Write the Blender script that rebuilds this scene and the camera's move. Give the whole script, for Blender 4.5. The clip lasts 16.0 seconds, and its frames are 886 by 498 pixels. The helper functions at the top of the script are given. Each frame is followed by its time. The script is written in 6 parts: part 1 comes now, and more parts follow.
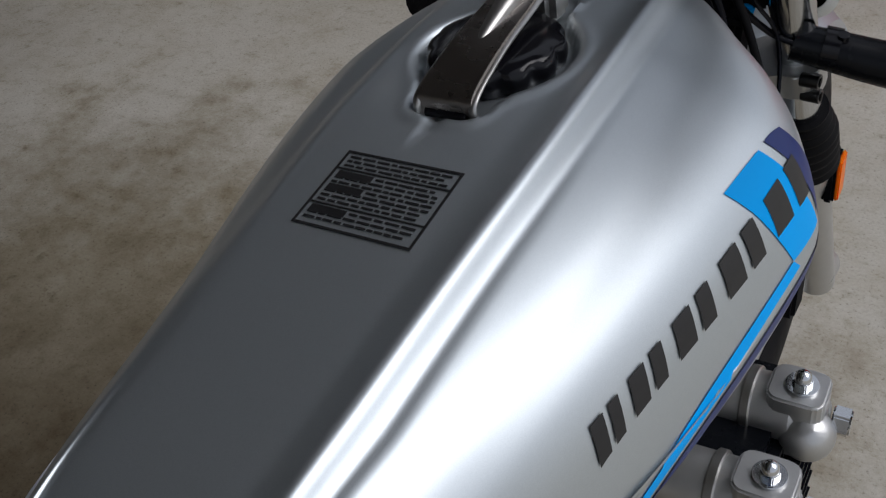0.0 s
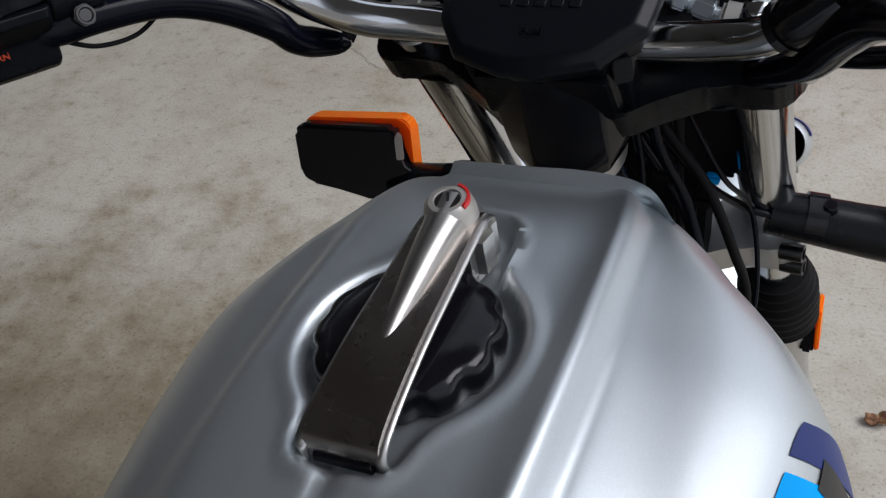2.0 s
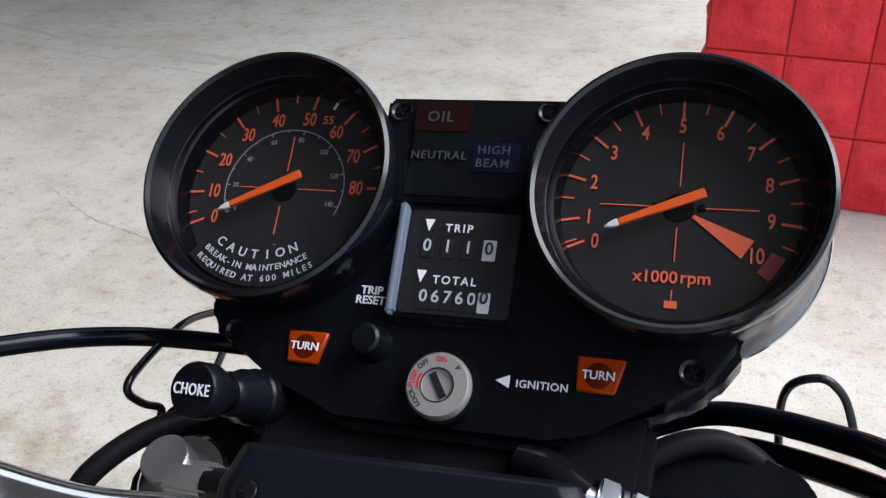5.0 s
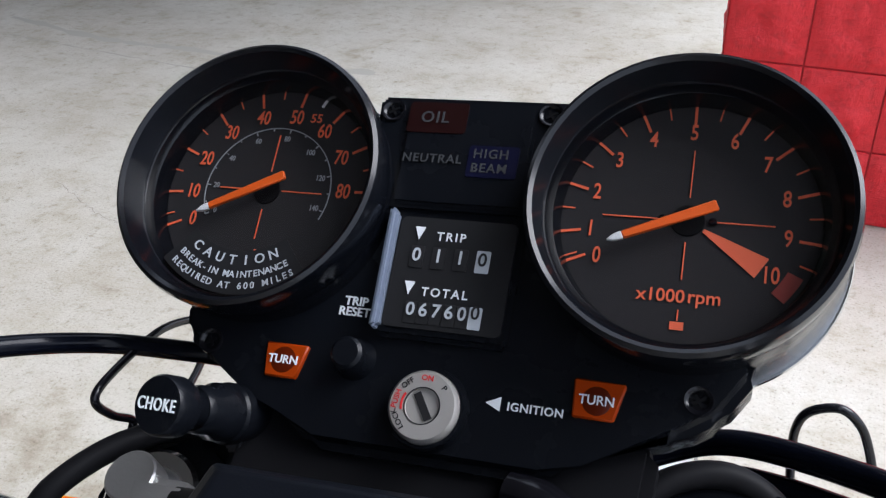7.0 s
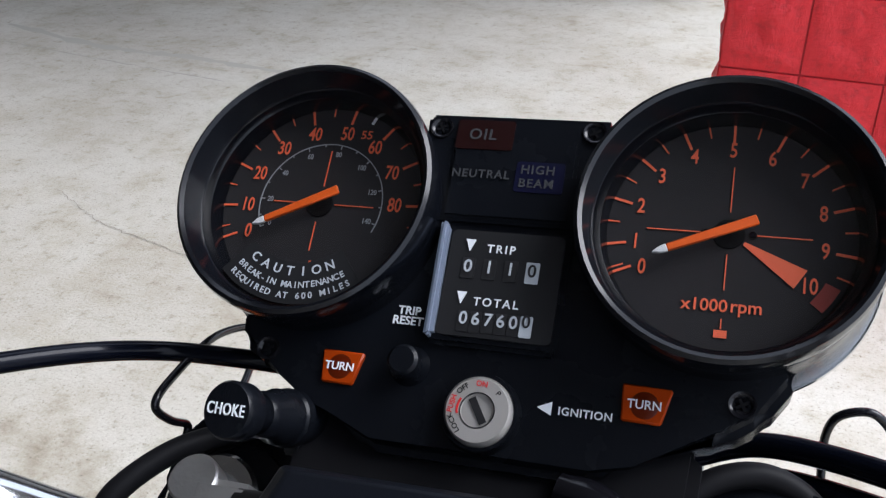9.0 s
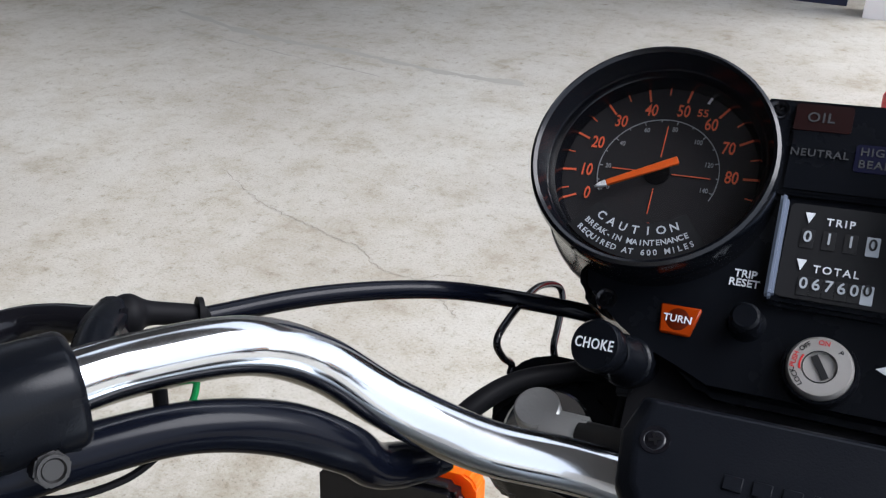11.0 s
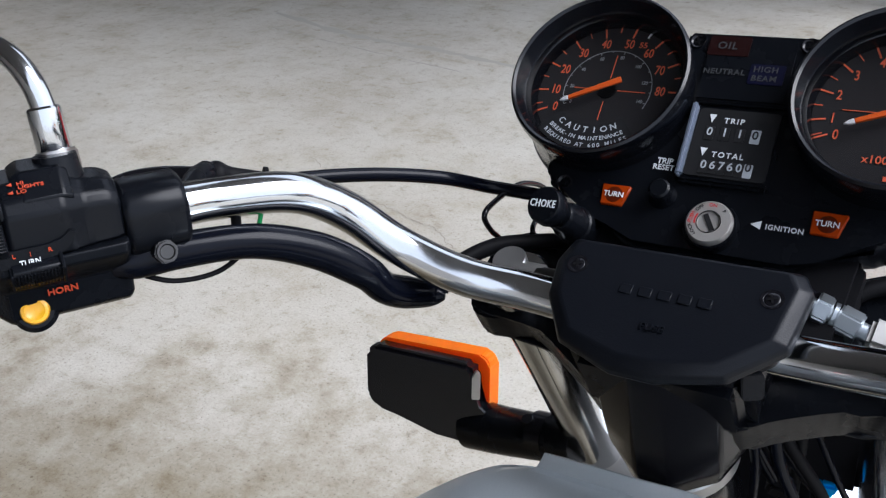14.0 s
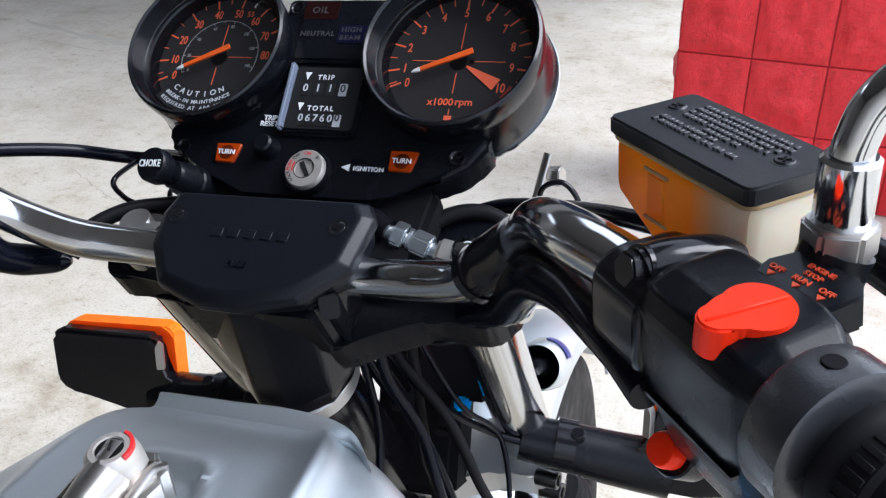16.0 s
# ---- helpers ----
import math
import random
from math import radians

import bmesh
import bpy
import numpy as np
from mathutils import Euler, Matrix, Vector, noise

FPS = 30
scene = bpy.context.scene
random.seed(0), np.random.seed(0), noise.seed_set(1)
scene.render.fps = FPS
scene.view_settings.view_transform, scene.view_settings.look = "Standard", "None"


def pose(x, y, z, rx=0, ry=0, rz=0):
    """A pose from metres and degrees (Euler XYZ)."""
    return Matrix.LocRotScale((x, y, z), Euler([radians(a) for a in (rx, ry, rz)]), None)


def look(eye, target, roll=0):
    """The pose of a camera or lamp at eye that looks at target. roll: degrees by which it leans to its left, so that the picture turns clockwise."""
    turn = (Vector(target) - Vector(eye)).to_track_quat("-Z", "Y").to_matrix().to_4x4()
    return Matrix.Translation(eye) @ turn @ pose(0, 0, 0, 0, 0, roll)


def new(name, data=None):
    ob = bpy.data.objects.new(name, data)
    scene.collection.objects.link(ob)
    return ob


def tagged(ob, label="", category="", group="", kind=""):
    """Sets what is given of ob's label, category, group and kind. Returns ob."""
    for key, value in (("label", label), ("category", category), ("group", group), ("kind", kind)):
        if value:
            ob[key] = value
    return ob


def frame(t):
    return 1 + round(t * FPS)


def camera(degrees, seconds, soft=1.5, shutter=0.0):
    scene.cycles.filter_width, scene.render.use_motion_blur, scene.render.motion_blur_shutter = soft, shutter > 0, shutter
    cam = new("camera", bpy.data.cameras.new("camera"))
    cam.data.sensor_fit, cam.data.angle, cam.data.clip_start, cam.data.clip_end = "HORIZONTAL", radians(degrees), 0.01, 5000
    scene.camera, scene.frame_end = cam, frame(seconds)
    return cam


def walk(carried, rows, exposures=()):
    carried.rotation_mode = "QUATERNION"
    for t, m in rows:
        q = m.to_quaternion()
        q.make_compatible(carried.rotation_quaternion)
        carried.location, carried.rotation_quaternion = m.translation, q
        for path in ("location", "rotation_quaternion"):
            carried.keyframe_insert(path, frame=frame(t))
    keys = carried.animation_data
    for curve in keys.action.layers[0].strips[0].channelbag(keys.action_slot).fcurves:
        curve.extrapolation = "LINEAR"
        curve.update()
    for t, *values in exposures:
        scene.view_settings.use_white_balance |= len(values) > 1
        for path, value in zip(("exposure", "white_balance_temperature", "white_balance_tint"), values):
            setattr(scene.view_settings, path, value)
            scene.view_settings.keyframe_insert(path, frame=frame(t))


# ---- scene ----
cam = camera(50.28, 16.0, 1.25)
PATH = [
    (0, (0.16263, -0.48708, 1.22375), (-0.25717, 0.12869, 0.55697), -7.150),
    (0.5, (0.13795, -0.43583, 1.22444), (-0.27779, 0.18971, 0.56424), -6.490),
    (1, (0.11776, -0.39304, 1.22614), (-0.29084, 0.24302, 0.57157), -7.420),
    (1.5, (0.09278, -0.34486, 1.22602), (-0.29478, 0.30803, 0.57524), -7.530),
    (2, (0.07819, -0.29743, 1.22099), (-0.28929, 0.37614, 0.57969), -8.039),
    (2.5, (0.06159, -0.24272, 1.22009), (-0.25644, 0.45515, 0.57835), -7.018),
    (3, (0.04286, -0.18807, 1.21997), (-0.24959, 0.54750, 0.60890), -5.757),
    (3.5, (0.02646, -0.14047, 1.21956), (-0.24613, 0.63390, 0.64856), -4.677),
    (4, (0.01071, -0.10626, 1.22453), (-0.24793, 0.69058, 0.67851), -2.841),
    (4.5, (0.00359, -0.07557, 1.22281), (-0.25037, 0.73769, 0.69925), -1.969),
    (7, (0.00401, -0.03185, 1.20884), (-0.26410, 0.78289, 0.69472), -0.762),
    (7.5, (0.00819, -0.03231, 1.21433), (-0.25987, 0.78158, 0.69883), -1.055),
    (8, (0.00463, -0.03733, 1.21836), (-0.24953, 0.78416, 0.70791), -0.779),
    (10.5, (-0.06076, -0.09362, 1.21883), (-0.36949, 0.71195, 0.71311), 1.434),
    (11, (-0.08051, -0.12168, 1.22139), (-0.45362, 0.65836, 0.71907), 0.014),
    (11.5, (-0.08617, -0.15086, 1.22333), (-0.50683, 0.60864, 0.72714), -0.474),
    (12, (-0.07992, -0.17556, 1.22414), (-0.53199, 0.56904, 0.73301), -0.972),
    (12.5, (-0.06742, -0.19768, 1.22518), (-0.54377, 0.52649, 0.72651), -1.071),
    (13, (-0.04587, -0.21423, 1.22928), (-0.52574, 0.50318, 0.72425), -1.535),
    (13.5, (-0.01218, -0.22689, 1.23432), (-0.48805, 0.49460, 0.73133), -2.205),
    (14, (0.02949, -0.23375, 1.23742), (-0.42892, 0.50349, 0.74109), -2.255),
    (14.5, (0.06303, -0.23424, 1.23819), (-0.35971, 0.52392, 0.74173), -1.579),
    (15, (0.09785, -0.23091, 1.23684), (-0.26905, 0.55499, 0.73909), -1.677),
    (15.5, (0.12678, -0.22847, 1.23496), (-0.19103, 0.57503, 0.73159), -1.800),
    (16, (0.14726, -0.23608, 1.23139), (-0.12994, 0.58397, 0.73072), -0.925),
]
# exposure rises on the way over the dark instruments
EXPOSURES = [(0, -1.24, 6100, 13), (1.5, -0.9, 6100, 13), (2.5, -0.35, 6100, 13), (3.5, 0.29, 5950, 13), (4.5, 0.42, 5900, 13), (7, 0.42, 5800, 13), (8.2, 0.42, 5800, 13), (10.5, 0.42, 5850, 13), (12.5, 0.2, 5900, 13), (14.5, 0.36, 5750, 13), (16, 0.68, 5750, 13)]
walk(cam, [(t, look(eye, target, roll)) for t, eye, target, roll in PATH], EXPOSURES)

# ---- light ----
world = bpy.data.worlds.new("overcast_sky")
scene.world = world
world.use_nodes = True
_wn = world.node_tree.nodes
_sky = _wn.new("ShaderNodeTexSky")
_sky.sky_type = "NISHITA"
_sky.sun_disc = False
_sky.sun_elevation = radians(48)
_sky.sun_rotation = radians(71)
_sky.dust_density = 3.0
_cloud = _wn.new("ShaderNodeMix")
_cloud.data_type = "RGBA"
_cloud.inputs["Factor"].default_value = 0.8
_cloud.inputs[7].default_value = (4.9, 5.0, 5.1, 1)
world.node_tree.links.new(_sky.outputs[0], _cloud.inputs[6])
world.node_tree.links.new(_cloud.outputs[2], _wn["Background"].inputs[0])
_wn["Background"].inputs[1].default_value = 0.255
sun = new("sun", bpy.data.lights.new("sun", "SUN"))
sun.data.energy, sun.data.angle, sun.data.color = 3.0, radians(40), (1.0, 0.97, 0.93)
sun.matrix_world = look((3.2, 1.1, 3.75), (0, 0, 0))


# ---- materials ----
def material(name, color, rough=0.5, metal=0.0, coat=0.0, spec=0.5):
    m = bpy.data.materials.new(name)
    m.use_nodes = True
    b = m.node_tree.nodes["Principled BSDF"]
    b.inputs["Base Color"].default_value = (*color, 1)
    b.inputs["Roughness"].default_value = rough
    b.inputs["Metallic"].default_value = metal
    b.inputs["Coat Weight"].default_value = coat
    b.inputs["Specular IOR Level"].default_value = spec
    return m


def nodes_of(m):
    return m.node_tree.nodes, m.node_tree.links, m.node_tree.nodes["Principled BSDF"]


def noise_node(m, scale, detail=6.0, rough=0.55):
    n, l, _ = nodes_of(m)
    tc = n.new("ShaderNodeTexCoord")
    t = n.new("ShaderNodeTexNoise")
    t.inputs["Scale"].default_value = scale
    t.inputs["Detail"].default_value = detail
    t.inputs["Roughness"].default_value = rough
    l.new(tc.outputs["Object"], t.inputs["Vector"])
    return t


def ramp(m, source, stops):
    n, l, _ = nodes_of(m)
    r = n.new("ShaderNodeValToRGB")
    els = r.color_ramp.elements
    els.remove(els[1])
    for k, (pos, c) in enumerate(stops):
        e = els[0] if k == 0 else els.new(pos)
        e.position = pos
        e.color = (*c, 1)
    l.new(source, r.inputs["Fac"])
    return r


def grey(v):
    return (v, v, v)


def add_bump(m, height, strength, distance):
    n, l, b = nodes_of(m)
    bp = n.new("ShaderNodeBump")
    bp.inputs["Strength"].default_value = strength
    bp.inputs["Distance"].default_value = distance
    l.new(height, bp.inputs["Height"])
    l.new(bp.outputs["Normal"], b.inputs["Normal"])
    return bp


def rough_noise(m, scale, lo, hi):
    n, l, b = nodes_of(m)
    t = noise_node(m, scale)
    r = ramp(m, t.outputs["Fac"], [(0.3, grey(lo)), (0.7, grey(hi))])
    l.new(r.outputs["Color"], b.inputs["Roughness"])


def mix_colors(m, fac, a, b_):
    n, l, _ = nodes_of(m)
    mx = n.new("ShaderNodeMix")
    mx.data_type = "RGBA"
    mx.blend_type = "MULTIPLY"
    mx.inputs["Factor"].default_value = fac
    l.new(a, mx.inputs[6])
    l.new(b_, mx.inputs[7])
    return mx.outputs[2]


def make_concrete():
    m = material("concrete", (0.45, 0.43, 0.38), 0.85)
    n, l, b = nodes_of(m)
    big = noise_node(m, 0.9, 5, 0.6)
    mid = noise_node(m, 5.5, 8, 0.68)
    spots = noise_node(m, 26.0, 5, 0.7)
    grit = noise_node(m, 150.0, 3, 0.65)
    fine = noise_node(m, 420.0, 3, 0.7)
    c1 = ramp(m, big.outputs["Fac"], [(0.3, (0.44, 0.41, 0.35)), (0.5, (0.52, 0.495, 0.435)), (0.7, (0.59, 0.57, 0.51))])
    c2 = ramp(m, mid.outputs["Fac"], [(0.28, (0.62, 0.56, 0.47)), (0.42, (0.88, 0.86, 0.81)), (0.55, (0.98, 0.98, 0.97)), (0.8, (1.05, 1.05, 1.05))])
    c3 = ramp(m, spots.outputs["Fac"], [(0.27, (0.48, 0.43, 0.36)), (0.40, (0.90, 0.89, 0.86)), (0.5, (1, 1, 1))])
    c4 = ramp(m, grit.outputs["Fac"], [(0.31, (0.26, 0.23, 0.19)), (0.40, (0.90, 0.885, 0.86)), (0.62, (1.05, 1.05, 1.05))])
    c5 = ramp(m, fine.outputs["Fac"], [(0.3, (0.62, 0.60, 0.57)), (0.5, (1, 1, 1))])
    col = mix_colors(m, 0.9, c1.outputs["Color"], c2.outputs["Color"])
    col = mix_colors(m, 0.8, col, c3.outputs["Color"])
    # ground-in dirt where vehicles stand, with a ragged rim, plus shade painted into it
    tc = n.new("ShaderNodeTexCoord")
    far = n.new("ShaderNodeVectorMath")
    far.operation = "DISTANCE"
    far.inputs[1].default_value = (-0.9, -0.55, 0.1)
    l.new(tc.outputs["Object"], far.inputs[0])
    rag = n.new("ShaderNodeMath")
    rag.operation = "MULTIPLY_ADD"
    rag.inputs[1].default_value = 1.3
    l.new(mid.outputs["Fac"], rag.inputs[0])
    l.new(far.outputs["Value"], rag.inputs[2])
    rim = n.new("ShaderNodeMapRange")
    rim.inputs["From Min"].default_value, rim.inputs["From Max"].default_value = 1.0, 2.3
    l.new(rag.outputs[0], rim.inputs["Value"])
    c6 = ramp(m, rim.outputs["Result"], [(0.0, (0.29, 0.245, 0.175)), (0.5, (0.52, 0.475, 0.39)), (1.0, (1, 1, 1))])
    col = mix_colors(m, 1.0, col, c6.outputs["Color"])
    col = mix_colors(m, 0.55, col, c4.outputs["Color"])
    col = mix_colors(m, 0.35, col, c5.outputs["Color"])
    l.new(col, b.inputs["Base Color"])
    add_bump(m, grit.outputs["Fac"], 0.3, 0.003)
    return m


def make_red_block():
    m = material("red_block_paint", (0.55, 0.02, 0.03), 0.45)
    n, l, b = nodes_of(m)
    t = noise_node(m, 40, 8, 0.7)
    c = ramp(m, t.outputs["Fac"], [(0.3, (0.52, 0.012, 0.018)), (0.5, (0.71, 0.018, 0.027)), (0.8, (0.77, 0.028, 0.036))])
    l.new(c.outputs["Color"], b.inputs["Base Color"])
    add_bump(m, t.outputs["Fac"], 0.8, 0.010)
    return m


def make_tank_paint():
    m = material("silver_metallic_paint", (0.62, 0.66, 0.70), 0.44, 0.92, 0.4)
    n, l, b = nodes_of(m)
    b.inputs["Coat Roughness"].default_value = 0.12
    f = noise_node(m, 2500, 2)
    c = ramp(m, f.outputs["Fac"], [(0.3, (0.535, 0.585, 0.615)), (0.7, (0.635, 0.685, 0.715))])
    l.new(c.outputs["Color"], b.inputs["Base Color"])
    return m


def make_chrome():
    m = material("chrome", (0.62, 0.635, 0.65), 0.06, 1.0)
    rough_noise(m, 60, 0.09, 0.16)
    return m


def make_black(name, color, lo, hi, bump=0.0, scale=900):
    m = material(name, color, (lo + hi) / 2)
    rough_noise(m, 35, lo, hi)
    if bump:
        t = noise_node(m, scale, 2)
        add_bump(m, t.outputs["Fac"], bump, 0.0008)
    return m


def make_glass():
    m = bpy.data.materials.new("gauge_glass")
    m.use_nodes = True
    n, l = m.node_tree.nodes, m.node_tree.links
    n.remove(n["Principled BSDF"])
    out = n["Material Output"]
    tr = n.new("ShaderNodeBsdfTransparent")
    gl = n.new("ShaderNodeBsdfGlossy")
    gl.inputs["Roughness"].default_value = 0.03
    fr = n.new("ShaderNodeFresnel")
    fr.inputs["IOR"].default_value = 1.45
    mx = n.new("ShaderNodeMixShader")
    l.new(fr.outputs[0], mx.inputs[0])
    l.new(tr.outputs[0], mx.inputs[1])
    l.new(gl.outputs[0], mx.inputs[2])
    l.new(mx.outputs[0], out.inputs["Surface"])
    return m


CONCRETE = make_concrete()
RED_BLOCK = make_red_block()
MORTAR = material("red_painted_joint", (0.46, 0.012, 0.02), 0.6)
TANK = make_tank_paint()
CHROME = make_chrome()
STEEL = make_black("satin_steel", (0.5, 0.49, 0.47), 0.28, 0.4)
nodes_of(STEEL)[2].inputs["Metallic"].default_value = 1.0
NICKEL = make_black("satin_nickel", (0.46, 0.44, 0.41), 0.32, 0.45)
nodes_of(NICKEL)[2].inputs["Metallic"].default_value = 0.55
BRUSHED = make_black("dark_brushed_steel", (0.36, 0.33, 0.31), 0.22, 0.32)
nodes_of(BRUSHED)[2].inputs["Metallic"].default_value = 1.0
ALLOY = make_black("cast_alloy", (0.55, 0.55, 0.54), 0.35, 0.5, 0.2, 400)
nodes_of(ALLOY)[2].inputs["Metallic"].default_value = 0.9
ZINC = make_black("zinc_plate", (0.42, 0.46, 0.49), 0.28, 0.42)
nodes_of(ZINC)[2].inputs["Metallic"].default_value = 1.0
BLACK = make_black("black_satin_plastic", (0.0042, 0.0050, 0.0070), 0.20, 0.32, 0.08, 1500)
nodes_of(BLACK)[2].inputs["Specular IOR Level"].default_value = 0.38
BLACK_GLOSS = make_black("black_gloss_paint", (0.006, 0.006, 0.008), 0.12, 0.22)
BEZEL = make_black("black_glossy_bezel", (0.0028, 0.0034, 0.0052), 0.16, 0.24)
nodes_of(BEZEL)[2].inputs["Specular IOR Level"].default_value = 0.27
GREY_MOULD = make_black("grey_moulded_plastic", (0.024, 0.026, 0.030), 0.22, 0.34, 0.1, 900)
# print is coloured lighter than the lid to carry the sheen on its tops
LID_PRINT = make_black("sheen_raised_print", (0.045, 0.047, 0.053), 0.26, 0.38)
LID_BLACK = make_black("grey_black_lid", (0.010, 0.011, 0.014), 0.26, 0.36, 0.08, 1200)
BLACK_MATT = make_black("black_matt", (0.006, 0.006, 0.007), 0.6, 0.75)
COVER_BLACK = make_black("black_grained_cover", (0.0052, 0.0062, 0.0088), 0.28, 0.38, 0.14, 1200)
nodes_of(COVER_BLACK)[2].inputs["Specular IOR Level"].default_value = 0.38
RUBBER = make_black("rubber", (0.007, 0.007, 0.008), 0.45, 0.6)
VINYL = make_black("black_vinyl_sleeve", (0.0026, 0.0034, 0.0068), 0.14, 0.22)
nodes_of(VINYL)[2].inputs["Specular IOR Level"].default_value = 0.3
DIAL = make_black("dial_black", (0.030, 0.029, 0.031), 0.7, 0.8)
DARK_STEEL = make_black("dark_steel", (0.075, 0.074, 0.073), 0.3, 0.42)
nodes_of(DARK_STEEL)[2].inputs["Metallic"].default_value = 1.0
GREY_PANEL = make_black("dark_grey_plate", (0.014, 0.014, 0.015), 0.5, 0.6)
ORANGE_INK = material("orange_dial_ink", (0.88, 0.15, 0.06), 0.6)
SWITCH_INK = material("red_orange_print", (0.50, 0.055, 0.015), 0.5)
NEEDLE = material("needle_orange", (0.85, 0.13, 0.012), 0.4)
WHITE_INK = material("white_ink", (0.75, 0.78, 0.80), 0.5)
PALE_INK = material("pale_grey_ink", (0.44, 0.47, 0.50), 0.5)
GREY_INK = material("grey_ink", (0.30, 0.32, 0.34), 0.5)
DIM_INK = material("dim_grey_ink", (0.035, 0.037, 0.04), 0.5)
RED_INK = material("red_ink", (0.55, 0.02, 0.02), 0.4)
BLACK_INK = material("black_ink", (0.012, 0.012, 0.013), 0.4)
AMBER = material("amber_lens", (0.95, 0.17, 0.003), 0.3, 0.0, 0.0, 0.12)
AMBER_DARK = material("amber_indicator_lens", (0.30, 0.034, 0.001), 0.25, 0.0, 0.0, 0.15)
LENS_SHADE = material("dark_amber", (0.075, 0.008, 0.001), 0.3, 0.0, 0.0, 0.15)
OIL_RED = material("dark_red_lamp_lens", (0.010, 0.001, 0.001), 0.4, 0.0, 0.0, 0.25)
BEAM_BLUE = material("dark_blue_lamp_lens", (0.002, 0.0025, 0.018), 0.4, 0.0, 0.0, 0.25)
LIGHT_BLUE = material("light_blue_decal", (0.002, 0.38, 0.95), 0.5, 0.0, 0.0, 0.12)
NAVY = material("navy_decal", (0.014, 0.030, 0.15), 0.4, 0.0, 0.0, 0.3)
RED_PLASTIC = material("red_plastic", (0.78, 0.026, 0.003), 0.35, 0.0, 0.0, 0.12)
YELLOW_PLASTIC = material("yellow_plastic", (0.85, 0.42, 0.008), 0.3, 0.0, 0.2)


def make_reservoir():
    # clouded plastic with orange fluid that shows through at one end
    m = material("amber_reservoir_plastic", (0.85, 0.33, 0.03), 0.3)
    n, l, b = nodes_of(m)
    tc = n.new("ShaderNodeTexCoord")
    d = n.new("ShaderNodeVectorMath")
    d.operation = "DOT_PRODUCT"
    d.inputs[1].default_value = (0.672, -0.7405, 0.0)
    l.new(tc.outputs["Object"], d.inputs[0])
    s = n.new("ShaderNodeMapRange")
    s.inputs["From Min"].default_value = 0.1072 - 0.035
    s.inputs["From Max"].default_value = 0.1072 + 0.035
    l.new(d.outputs["Value"], s.inputs["Value"])
    c = ramp(m, s.outputs["Result"], [(0.0, (0.80, 0.26, 0.020)), (0.2, (0.98, 0.37, 0.006)), (0.62, (0.98, 0.36, 0.006)), (0.80, (0.60, 0.46, 0.30)), (0.90, (0.66, 0.61, 0.52)), (1.0, (0.72, 0.67, 0.55))])
    l.new(c.outputs["Color"], b.inputs["Base Color"])
    b.inputs["Specular IOR Level"].default_value = 0.22
    b.inputs["Subsurface Weight"].default_value = 0.7
    b.inputs["Subsurface Scale"].default_value = 1.0
    b.inputs["Subsurface Radius"].default_value = (0.007, 0.0035, 0.0015)
    # thin clouded walls let the daylight behind glow through
    tr = n.new("ShaderNodeBsdfTranslucent")
    l.new(c.outputs["Color"], tr.inputs["Color"])
    mix = n.new("ShaderNodeMixShader")
    mix.inputs["Fac"].default_value = 0.35
    l.new(b.outputs["BSDF"], mix.inputs[1])
    l.new(tr.outputs["BSDF"], mix.inputs[2])
    l.new(mix.outputs["Shader"], n["Material Output"].inputs["Surface"])
    return m


RESERVOIR = make_reservoir()
for _m in (AMBER,):
    nodes_of(_m)[2].inputs["Subsurface Weight"].default_value = 0.6
    nodes_of(_m)[2].inputs["Subsurface Scale"].default_value = 1.0
    nodes_of(_m)[2].inputs["Subsurface Radius"].default_value = (0.02, 0.004, 0.001)
MILKY = material("milky_plastic", (0.42, 0.30, 0.15), 0.35)
FLUID = material("brake_fluid_window", (1.0, 0.50, 0.02), 0.25)
_n, _l, _b = nodes_of(FLUID)
_tr = _n.new("ShaderNodeBsdfTranslucent")
_tr.inputs["Color"].default_value = (1.0, 0.72, 0.10, 1)
_mx = _n.new("ShaderNodeMixShader")
_mx.inputs["Fac"].default_value = 0.7
_l.new(_b.outputs["BSDF"], _mx.inputs[1])
_l.new(_tr.outputs["BSDF"], _mx.inputs[2])
_l.new(_mx.outputs["Shader"], _n["Material Output"].inputs["Surface"])
GREEN_WIRE = material("green_wire", (0.02, 0.3, 0.08), 0.4)
LEAF = material("dry_leaf", (0.16, 0.07, 0.03), 0.8)
nodes_of(LEAF)[1].new(ramp(LEAF, noise_node(LEAF, 120, 4).outputs["Fac"], [(0.35, (0.07, 0.026, 0.010)), (0.55, (0.20, 0.095, 0.04)), (0.7, (0.33, 0.20, 0.11))]).outputs["Color"], nodes_of(LEAF)[2].inputs["Base Color"])
DULL_WALL = material("dull_dark_paint", (0.13, 0.125, 0.12), 0.8)
PLASTER = material("painted_plaster", (0.55, 0.54, 0.52), 0.8)
CEILING_MAT = material("ceiling_board", (0.095, 0.095, 0.10), 0.8)
WHITE_DOOR = material("white_paint", (0.8, 0.8, 0.79), 0.4)
DARK_BLUE = material("dark_blue_door", (0.012, 0.02, 0.06), 0.4)
GLASS = make_glass()
for _m, _s in ((BLACK, 0.16), (COVER_BLACK, 0.16), (BLACK_MATT, 0.07), (DIAL, 0.05), (GREY_PANEL, 0.15), (RUBBER, 0.08), (VINYL, 0.14), (BEZEL, 0.32), (BLACK_GLOSS, 0.3)):
    nodes_of(_m)[2].inputs["Specular IOR Level"].default_value = _s


